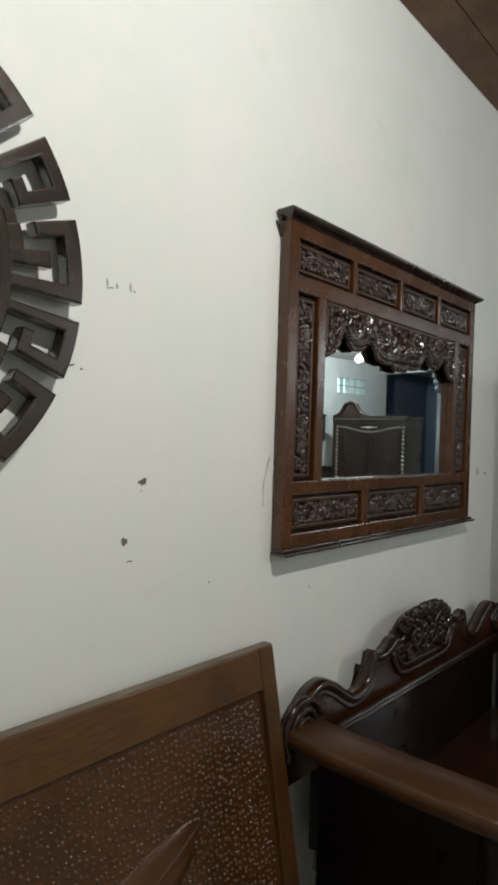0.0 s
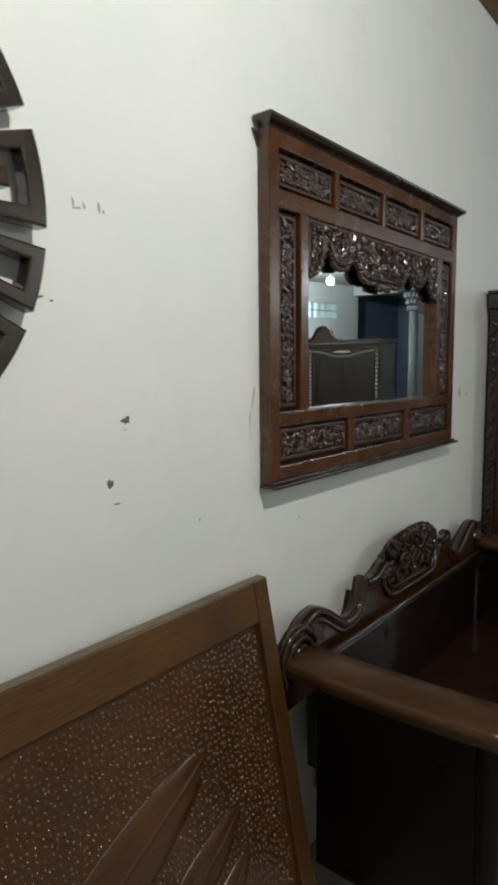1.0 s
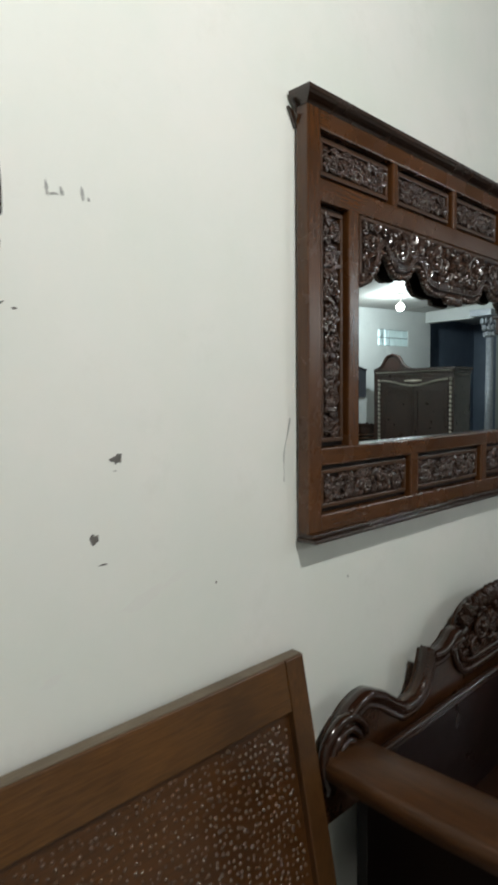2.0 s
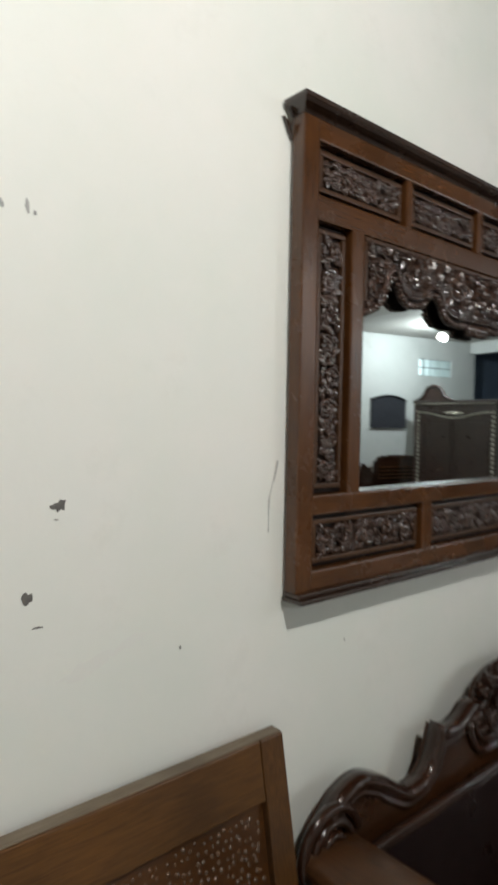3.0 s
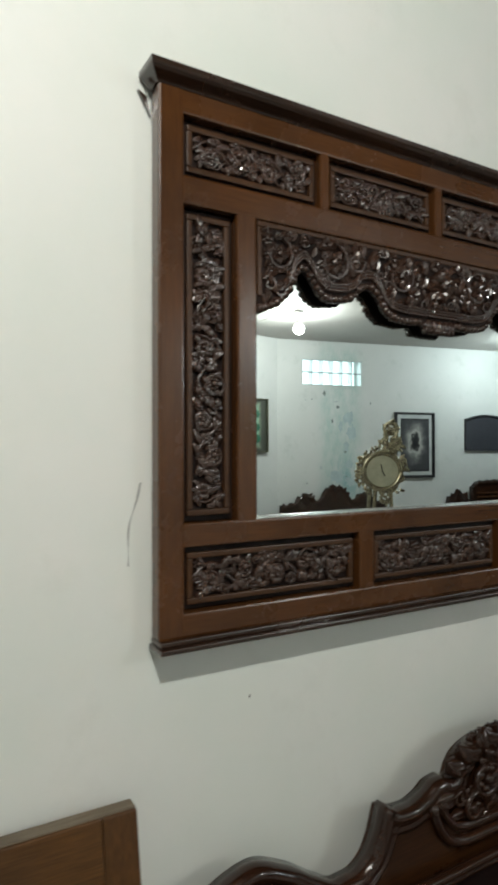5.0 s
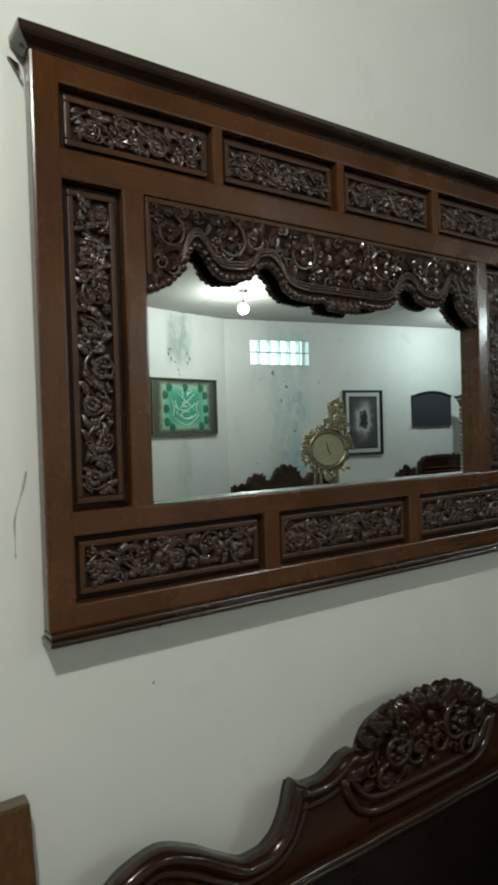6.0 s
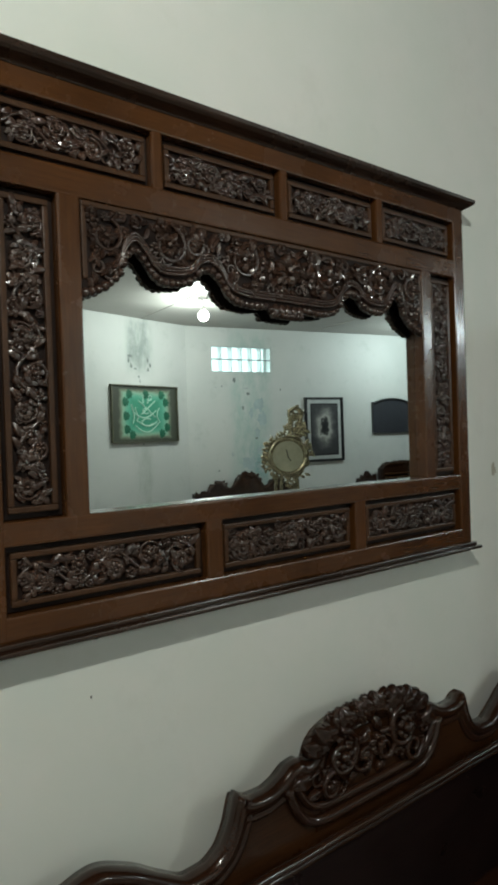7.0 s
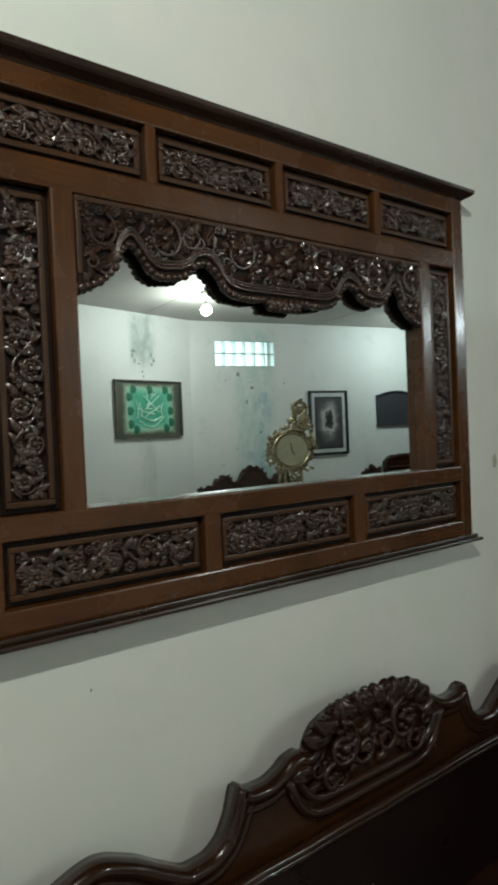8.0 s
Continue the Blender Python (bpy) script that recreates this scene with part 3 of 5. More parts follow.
for k in range(2):
    y = 0.063 + 0.5275 * k + 0.479
    part("bottom_mullion", boxed(((F0, y, 1.27), (F1 - 0.0016, y + 0.0485, 1.44)), bevel=0.006), FRAME_Z, mirror)

# scalloped valance that hangs before the glass
half = curve_through([(0.0, 1.95), (0.05, 1.952), (0.062, 1.972), (0.11, 1.968), (0.16, 1.972), (0.195, 1.988), (0.218, 2.022), (0.25, 2.043), (0.28, 2.035), (0.3, 2.013), (0.335, 1.999), (0.38, 1.996), (0.408, 2.01), (0.43, 2.04), (0.455, 2.062), (0.48, 2.042), (0.495, 2.003), (0.54, 1.965), (0.586, 1.947)])


def hem(y):
    d = abs(y - CY)
    return half(d) - 0.004 * abs(math.sin(d * 180))


V0, V1 = 0.246, 2 * CY - 0.246
valance = bmesh.new()
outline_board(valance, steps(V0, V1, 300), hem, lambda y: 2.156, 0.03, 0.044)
val = part("valance", valance, SHADED_GROUND, mirror, "dark scalloped valance carved with scrolling foliage")
part("valance_rail", boxed(((0.0302, V0, 2.144), (0.0478, V1, 2.1565)), bevel=0.003), RIM_WOOD, val)
for y in (V0, V1 - 0.012):
    part("valance_stile", boxed(((0.0302, y, 1.985), (0.0475, y + 0.012, 2.144)), bevel=0.003), RIM_WOOD, val)
flow = lambda y: half(max(0.1, abs(y - CY)))
for off, r in ((0.026, 0.005), (0.0345, 0.0038), (0.0415, 0.0042)):
    bm = bmesh.new()
    tube(bm, [(0.049, y, flow(y) + off) for y in steps(CY - 0.515, CY + 0.515, 180)], r, 7)
    part("valance_bead", bm, CARVED, val, smooth=True)
bm = bmesh.new()
y = V0 + 0.006
while y < V1 - 0.004:
    slope = (half(abs(y + 0.004 - CY)) - half(abs(y - 0.004 - CY))) / 0.008
    bmesh.ops.create_icosphere(bm, subdivisions=2, radius=0.0095 + rng.uniform(-0.0015, 0.003), matrix=Matrix.Translation((0.043, y, half(abs(y - CY)) + 0.005)) @ Matrix.Diagonal((1.15, 0.9, 1, 1)))
    y += 0.0165 / math.sqrt(1 + slope * slope)
for k in range(5):
    leaf(bm, 0.046, CY - 0.044 + 0.022 * k, 1.985, -math.pi / 2, 0.036, 0.022, 0.7)
tagged(part("fringe", bm, CARVED, val, smooth=True), kind="stuff")
bm = bmesh.new()
above = lambda y, z: z > flow(y) + (0.05 if abs(y - CY) < 0.5 else 0.02)
foliage(bm, above, V0 + 0.014, V1 - 0.014, 1.96, 2.142, 0.043, 0.036, rng)
foliage(bm, above, V0 + 0.014, V1 - 0.014, 1.96, 2.142, 0.046, 0.026, rng)
for s in (-1, 1):
    for d, z, r in ((0.53, 2.085, 0.042), (0.37, 2.088, 0.05), (0.3, 2.1, 0.032), (0.15, 2.085, 0.052)):
        scroll(bm, 0.047, CY + s * d, z, r, 1.2, s, 0.005)
        rosette(bm, 0.049, CY + s * d, z, r * 0.6, 7, 0.3)
rosette(bm, 0.049, CY, 2.075, 0.045, 8, 0.2)
tagged(part("valance_carving", bm, CARVED, val), kind="stuff")


# ---- round fretwork mirror ----
RY, RZ, RR = -1.405, 1.98, 0.57
round_mirror = thing("round_mirror", (0, RY, RZ - RR), "round wall mirror with a dark wooden Greek-key fretwork rim", "mirror")


def polar(bm, r0, r1, a0, a1, x0, x1, n=6):
    """A bent bar about the round mirror's centre; angles in degrees."""
    cols = []
    for k in range(n + 1):
        a = radians(a0 + (a1 - a0) * k / n)
        cols.append([bm.verts.new((x, RY + r * math.cos(a), RZ + r * math.sin(a))) for x, r in ((x0, r0), (x1 - 0.004, r0), (x1, r0 + 0.004), (x1, r1 - 0.004), (x1 - 0.004, r1), (x0, r1))])
    for c, d in zip(cols, cols[1:]):
        for k in range(6):
            bm.faces.new((c[k], c[(k + 1) % 6], d[(k + 1) % 6], d[k]))
    bm.faces.new(cols[0])
    bm.faces.new(cols[-1])


bm = bmesh.new()
polar(bm, 0.355, 0.385, 0, 360, 0.012, 0.058, 72)
part("inner_ring", bm, ROUND_WOOD, round_mirror)
bm = bmesh.new()
bmesh.ops.create_cone(bm, cap_ends=True, segments=64, radius1=0.356, radius2=0.356, depth=0.006, matrix=Matrix.Translation((0.034, RY, RZ)) @ Matrix.Rotation(radians(90), 4, "Y"))
part("mirror_glass", bm, MIRROR, round_mirror, "round silvered glass")
bm = bmesh.new()
polar(bm, 0.338, 0.357, 0, 360, 0.03, 0.046, 72)
part("bead", bm, SILVER_TRIM, round_mirror, "bright metal bead")


def key(rads, angles, pattern, middle):
    """A fretwork key cut from one board: pattern rows run outwards, x marks wood."""
    bm = bmesh.new()
    corner = {}

    def vert(i, a):
        if (i, a) not in corner:
            w = radians(middle + a)
            corner[i, a] = bm.verts.new((0.06, RY + rads[i] * math.cos(w), RZ + rads[i] * math.sin(w)))
        return corner[i, a]
    for i, row in enumerate(pattern):
        for c, mark in enumerate(row):
            if mark == "x":
                a0, a1 = angles[c], angles[c + 1]
                am = (a0 + a1) / 2
                for p, q in ((a0, am), (am, a1)):
                    bm.faces.new((vert(i, p), vert(i + 1, p), vert(i + 1, q), vert(i, q)))
    made = bmesh.ops.extrude_face_region(bm, geom=list(bm.faces))
    for e in made["geom"]:
        if isinstance(e, bmesh.types.BMVert):
            e.co.x = 0.018
    bmesh.ops.recalc_face_normals(bm, faces=bm.faces)
    rim = [e for e in bm.edges if len(e.link_faces) == 2 and e.calc_face_angle() > 1.2 and all(v.co.x > 0.05 for v in e.verts)]
    bmesh.ops.bevel(bm, geom=rim, offset=0.006, segments=2, profile=0.6, affect="EDGES")
    return bm


WIDE_R, WIDE_A = [0.38, 0.418, 0.455, 0.485, 0.527, RR], [-10.5, -6.2, -2.6, 2.4, 6.4, 10.5]
SLIM_R, SLIM_A = [0.38, 0.43, 0.462, 0.495, 0.532, RR], [-7.5, -3.7, 0.6, 3.8, 7.5]
for k in range(8):
    m = 7 + 45 * k
    part("wide_key", key(WIDE_R, WIDE_A, ["x.xxx", "x.x..", "x.x.x", "x...x", "xxxxx"], m), ROUND_WOOD, round_mirror)
    part("slim_key", key(SLIM_R, SLIM_A, ["...x", "xx.x", "x..x", "x..x", "xxxx"], m - 22.5), ROUND_WOOD, round_mirror)
    bm = bmesh.new()
    polar(bm, 0.384, 0.416, m + 10.5, m + 15, 0.018, 0.056, 2)
    part("key_link", bm, ROUND_WOOD, round_mirror)


# ---- headboard leaning on the wall ----
def lean(bm):
    """Tips a board drawn upright at x = 0 back against the wall."""
    for v in bm.verts:
        v.co.x += 0.03 + 0.195 * (0.93 - v.co.z)
    return bm


HB0, HB1, HBT, HBB = -1.86, -0.05, 0.921, FLOOR + 0.002
headboard = thing("bed_headboard", (0.25, (HB0 + HB1) / 2, FLOOR), "brown wooden bed headboard with stippled carved panel, leaning on the wall", "headboard")
part("top_rail", lean(boxed(((0, HB0 + 0.07, 0.79), (0.036, HB1 - 0.07, HBT)), bevel=0.004)), BED_WOOD_Y, headboard)
for y0, y1 in ((HB0, HB0 + 0.0695), (HB1 - 0.0695, HB1)):
    part("stile", lean(boxed(((-0.001, y0, HBB), (0.038, y1, HBT)), bevel=0.004)), BED_WOOD_Z, headboard)
part("bottom_rail", lean(boxed(((0, HB0 + 0.07, HBB), (0.036, HB1 - 0.07, HBB + 0.2)), bevel=0.004)), BED_WOOD_Y, headboard)
part("top_edge", lean(boxed(((0.002, HB0 + 0.002, HBT + 0.0005), (0.034, HB1 - 0.002, HBT + 0.003)))), BED_LIT_EDGE, headboard, "top edge, painted paler for the light on it")
panel = part("panel", lean(boxed(((0.006, HB0 + 0.068, HBB + 0.198), (0.018, HB1 - 0.068, 0.792)))), BED_PANEL, headboard)
# a stippled ground round smooth carved leaves
LEAVES = [(-1.2, 0.16, 0.42, 0.84, 0.2), (-1.0, -0.06, 0.48, 0.76, 0.15), (-1.5, 0.38, 0.22, 0.42, 0.09), (-0.72, -0.15, 0.65, 0.5, 0.12), (-1.75, 0.02, 0.85, 0.5, 0.14)]


def clear_of_leaves(y, z):
    for ly, lz, a, length, width in LEAVES:
        u = (y - ly) * math.cos(a) + (z - lz) * math.sin(a)
        w = -(y - ly) * math.sin(a) + (z - lz) * math.cos(a)
        if 0 < u < length and abs(w) < width * 0.5 * math.sin(math.pi * min(1, u / length)) + 0.008:
            return False
    return True


dots = bmesh.new()
for i in range(88):
    for j in range(50):
        y, z = HB0 + 0.085 + i * 0.0188 + rng.uniform(-0.006, 0.006), -0.14 + j * 0.0188 + rng.uniform(-0.006, 0.006)
        if z < 0.775 and y < HB1 - 0.085 and clear_of_leaves(y, z):
            r = rng.uniform(0.0036, 0.0066)
            low, mid = [[dots.verts.new((0.0178 + up * r, y + r * w * math.cos(a), z + r * w * math.sin(a))) for a in (0, 1.05, 2.09, 3.14, 4.19, 5.24)] for w, up in ((1, 0), (0.7, 0.65))]
            top = dots.verts.new((0.018 + r * 0.85, y, z))
            for k in range(6):
                dots.faces.new((low[k], low[(k + 1) % 6], mid[(k + 1) % 6], mid[k]))
                dots.faces.new((mid[k], mid[(k + 1) % 6], top))
tagged(part("stippling", lean(dots), BED_DOT, panel, smooth=True), kind="stuff")
for ly, lz, a, length, width in LEAVES:
    bm = bmesh.new()
    rows = []
    for k in range(31):
        u = k / 30
        w = width * 0.5 * math.sin(math.pi * (0.02 + 0.97 * u)) ** 0.5
        cy, cz = ly + u * length * math.cos(a), lz + u * length * math.sin(a)
        row = []
        for s, h in ((-1, 0.0), (-0.95, 0.002), (-0.5, 0.0028), (-0.1, 0.0022), (-0.045, 0.0024), (0, 0.006), (0.045, 0.0024), (0.1, 0.0022), (0.5, 0.0028), (0.95, 0.002), (1, 0.0)):
            row.append(bm.verts.new((0.0176 + 2.4 * h * min(1, 2.5 * math.sin(math.pi * u)), cy - s * w * math.sin(a), cz + s * w * math.cos(a))))
        rows.append(row)
    for r0, r1 in zip(rows, rows[1:]):
        for k in range(10):
            bm.faces.new((r0[k], r0[k + 1], r1[k + 1], r1[k]))
    for v in list(bm.verts):
        v.co.z = min(max(v.co.z, -0.15), 0.785)
        v.co.y = min(v.co.y, HB1 - 0.072)
    part("carved_leaf", lean(bm), BED_PANEL, panel, smooth=True)


# ---- carved sofa ----
def sofa_back_curve(width):
    mid = width / 2
    knots = curve_through([(0.0, 0.862), (0.1, 0.858), (0.18, 0.835), (0.215, 0.8), (0.225, 0.775), (0.24, 0.772), (0.262, 0.784), (0.29, 0.78), (0.33, 0.757), (0.38, 0.744), (0.42, 0.746), (0.462, 0.766), (0.468, 0.752), (0.484, 0.7), (0.515, 0.652), (0.555, 0.632), (0.6, 0.63), (0.66, 0.66), (0.74, 0.712), (0.83, 0.745), (0.9, 0.728), (0.97, 0.672), (1.02, 0.59), (1.05, 0.5)])

    def value(y):
        return knots(abs(y - mid) * 1.05 / mid)
    return value


def carved_sofa(y_start, width):
    rng = random.Random(11)
    y0, y1, mid = y_start, y_start + width, y_start + width / 2
    top = sofa_back_curve(width)
    high = lambda y: top(y - y_start)
    sofa = thing("carved_sofa", (0.45, mid, FLOOR), "dark glossy wooden sofa with carved floral crest and broad flat arms", "sofa")
    bm = bmesh.new()
    outline_board(bm, steps(y0, y1, 300), lambda y: 0.42, lambda y: high(y) - 0.012, 0.06, 0.11)
    back = part("back_board", bm, SOFA_FLAT, sofa)
    # the rim follows the outline: a rounded band with an inner step
    ys = steps(y0 + 0.004, y1 - 0.004, 300)
    line = [Vector((y, high(y))) for y in ys]
    bm, cols = bmesh.new(), []
    for k, p in enumerate(line):
        way = (line[min(k + 2, len(line) - 1)] - line[max(k - 2, 0)]).normalized()
        down = Vector((way.y, -way.x))
        cols.append([bm.verts.new((x, *(p + down * d))) for x, d in ((0.072, 0.002), (0.1, 0.0), (0.114, 0.004), (0.123, 0.013), (0.124, 0.024), (0.117, 0.035), (0.1125, 0.04), (0.1145, 0.046), (0.116, 0.052), (0.1135, 0.06), (0.106, 0.063), (0.072, 0.05))])
    for p, q in zip(cols, cols[1:]):
        for k in range(12):
            bm.faces.new((p[k], p[(k + 1) % 12], q[(k + 1) % 12], q[k]))
    bm.faces.new(cols[0])
    bm.faces.new(cols[-1])
    part("back_rim", bm, SOFA_WOOD, back, smooth=True)
    # the frame of the crest: a curved cup below the carving
    for drop, r in ((0.0, 0.013), (0.036, 0.015)):
        bm = bmesh.new()
        cup = [(0.116, mid + (0.285 + drop * 0.8) * s, 0.64 - drop + (0.09 + drop) * abs(s) ** 8) for s in steps(-1, 1, 80)]
        tube(bm, cup, r, 8)
        part("crest_moulding", bm, SOFA_WOOD, back, smooth=True)
    bm = bmesh.new()
    foliage(bm, lambda y, z: z < high(y) + 0.0 and abs(y - mid) < 0.25, mid - 0.25, mid + 0.25, 0.66, 0.87, 0.118, 0.05, rng)
    for k in range(15):
        w = -1 + 2 * k / 14
        y = mid + 0.225 * w
        leaf(bm, 0.112, y, high(y) - 0.05, math.pi / 2 - w * 1.0 + rng.uniform(-0.35, 0.35), 0.078, 0.052, 0.7, rng.uniform(-0.5, 0.5))
        leaf(bm, 0.09, y + 0.012, high(y) - 0.035, math.pi / 2 - w * 1.0 + rng.uniform(-0.4, 0.4), 0.055, 0.045, 0.6)
    for w in (-1, 1):
        scroll(bm, 0.126, mid + 0.13 * w, 0.76, 0.068, math.pi / 2, w, 0.012)
        scroll(bm, 0.126, mid + 0.17 * w, 0.69, 0.045, 0, -w, 0.01)
        scroll(bm, 0.126, mid + 0.045 * w, 0.73, 0.05, 2.0, -w, 0.01)
        bud(bm, 0.13, mid + 0.13 * w, 0.76, 0.04)
    tagged(part("crest_carving", bm, SOFA_WOOD, back, smooth=True), kind="stuff")
    for z, x, r in ((0.555, 0.14, 0.013), (0.532, 0.132, 0.011)):
        bm = bmesh.new()
        tube(bm, [(x, y, z + 0.0012 * math.sin(y * 23)) for y in steps(y0 + 0.17, y1 - 0.17, 60)], r, 10)
        part("back_rail", bm, SOFA_WOOD, sofa, smooth=True)
    part("back_panel", boxed(((0.07, y0 + 0.22, 0.1), (0.128, y1 - 0.19, 0.545)), bevel=0.004), SOFA_PANEL_AND_SHADE, sofa)
    part("seat", boxed(((0.12, y0 + 0.17, 0.06), (0.86, y1 - 0.17, 0.14)), bevel=0.02), SOFA_WOOD, sofa)
    part("front_rail", boxed(((0.8, y0 + 0.1, -0.12), (0.85, y1 - 0.1, 0.06)), bevel=0.01), SOFA_WOOD, sofa)
    for s, ya, yb in ((1, y0 + 0.0, y0 + 0.185), (-1, y1 - 0.185, y1)):
        arm = bmesh.new()
        rows = []
        for k in range(17):
            t = k / 16
            x, z = 0.1 + 0.76 * t, 0.622 - 0.004 * math.sin(math.pi * t)
            swell = 0.011 * math.sin(math.pi * t)
            prof = [(ya - swell, -0.05), (ya - swell, -0.012), (ya + 0.012, 0.0), ((ya + yb) / 2, 0.006), (yb - 0.012, 0.0), (yb + swell, -0.012), (yb + swell, -0.05)]
            rows.append([arm.verts.new((x, y, z + dz)) for y, dz in prof])
        for r0, r1 in zip(rows, rows[1:]):
            for k in range(7):
                arm.faces.new((r0[k], r0[(k + 1) % 7], r1[(k + 1) % 7], r1[k]))
        arm.faces.new(rows[0])
        arm.faces.new(rows[-1])
        part("arm", arm, SOFA_ARM, sofa, "broad flat brown arm", True)
        ye, yi = (ya, yb) if s > 0 else (yb, ya)
        # near-black sides stand for the shade below the arm
        part("side_panel", boxed(((0.168, ye + s * 0.13, -0.2), (0.8, ye + s * 0.165, 0.575)), bevel=0.004), SOFA_PANEL_AND_SHADE, sofa)
        bm = bmesh.new()
        for k, r in enumerate((0.1, 0.068, 0.038)):
            tube(bm, [(0.112 + 0.006 * k, ye + s * (0.105 + 0.0 * k) - s * r * math.cos(a), 0.6 + r * math.sin(a)) for a in steps(-0.9, 2.9, 26)], 0.016 - 0.003 * k, 8)
        part("arm_scroll", bm, SOFA_WOOD, sofa, smooth=True)
        bm = bmesh.new()
        tube(bm, [(0.845 + 0.02 * math.cos(a), (ya + yb) / 2, 0.56 + 0.035 * math.sin(a)) for a in steps(1.3, 5.2, 12)], 0.022, 8)
        part("arm_nose", bm, SOFA_WOOD, sofa, smooth=True)
        for x in (0.13, 0.8):
            bm = bmesh.new()
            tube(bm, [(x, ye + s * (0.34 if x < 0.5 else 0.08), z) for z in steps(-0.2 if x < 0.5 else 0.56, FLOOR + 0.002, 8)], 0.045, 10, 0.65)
            # legs get the same near-black, shade put into their colour
            part("leg", bm, SOFA_PANEL_AND_SHADE, sofa, smooth=True)
    return sofa


carved_sofa(-0.02, 2.1)


# ---- display cabinet beside the sofa ----
def carved_cabinet(name, label, x0, x1, y_front, depth, top, trim):
    cab = thing(name, ((x0 + x1) / 2, y_front + depth / 2, FLOOR), label, "cabinet")
    part("body", boxed(((x0, y_front + 0.03, FLOOR + 0.1), (x1, y_front + depth, top - 0.16)), bevel=0.004), CABINET_WOOD, cab)
    base = bmesh.new()
    box(base, (x0 - 0.02, y_front, FLOOR + 0.001), (x1 + 0.02, y_front + depth, FLOOR + 0.099), 0.008)
    part("plinth", base, CABINET_WOOD, cab)
    bm = bmesh.new()
    for z0, z1, out in ((top - 0.16, top - 0.1, 0.0), (top - 0.1, top - 0.05, 0.02), (top - 0.05, top, 0.045)):
        box(bm, (x0 - out, y_front - out + 0.02, z0 + 0.0005), (x1 + out, y_front + depth, z1), 0.006)
    part("cornice", bm, CABINET_WOOD, cab)
    bm = bmesh.new()
    n = max(3, int((x1 - x0) / 0.045))
    for k in range(n):
        x = x0 + (x1 - x0) * (k + 0.5) / n
        bmesh.ops.create_icosphere(bm, subdivisions=1, radius=0.017, matrix=Matrix.Translation((x, y_front - 0.03, top - 0.06)))
    part("cornice_beading", bm, trim, cab)
    for x in (x0 + 0.05, x1 - 0.05):
        bm = bmesh.new()
        for k in range(30):
            z = FLOOR + 0.16 + (top - 0.36 - FLOOR) * k / 29
            bmesh.ops.create_icosphere(bm, subdivisions=1, radius=0.03, matrix=Matrix.Translation((x, y_front + 0.01, z)) @ Matrix.Rotation(0.6, 4, "Y") @ Matrix.Diagonal((1, 0.8, 1.25, 1)))
        part("twisted_column", bm, trim, cab, "turned corner column")
    mid = (x0 + x1) / 2
    for a, b in ((x0 + 0.1, mid - 0.004), (mid + 0.004, x1 - 0.1)):
        door = part("door", boxed(((a, y_front + 0.005, FLOOR + 0.14), (b, y_front + 0.029, top - 0.3)), bevel=0.004), CABINET_WOOD, cab)
        bm = bmesh.new()
        for p, q in (((a + 0.05, FLOOR + 0.2), (a + 0.08, top - 0.36)), ((b - 0.08, FLOOR + 0.2), (b - 0.05, top - 0.36)), ((a + 0.08, FLOOR + 0.2), (b - 0.08, FLOOR + 0.23)), ((a + 0.08, top - 0.39), (b - 0.08, top - 0.36))):
            box(bm, (p[0], y_front - 0.006, p[1]), (q[0], y_front + 0.0048, q[1]), 0.003)
        part("door_moulding", bm, CABINET_WOOD, door)
        hx = b - 0.03 if a < mid - 0.1 else a + 0.03
        bm = bmesh.new()
        tube(bm, [(hx, y_front - 0.02, 0.55 + 0.1 * t) for t in steps(0, 1, 4)], 0.014, 8)
        part("handle", bm, trim, door)
    # bowed apron with a rosette under the cornice
    bm = bmesh.new()
    tube(bm, [(x0 + 0.1 + (x1 - x0 - 0.2) * t, y_front + 0.0, top - 0.2 - 0.09 * math.sin(math.pi * t) ** 2) for t in steps(0, 1, 30)], 0.02, 7)
    part("apron", bm, trim, cab)
    bm = bmesh.new()
    for k in range(-3, 4):
        bmesh.ops.create_icosphere(bm, subdivisions=1, radius=0.05 - 0.008 * abs(k), matrix=Matrix.Translation((mid + 0.05 * k, y_front - 0.005, top - 0.21)) @ Matrix.Diagonal((1, 0.5, 0.7, 1)))
    part("apron_rosette", bm, trim, cab)
    return cab


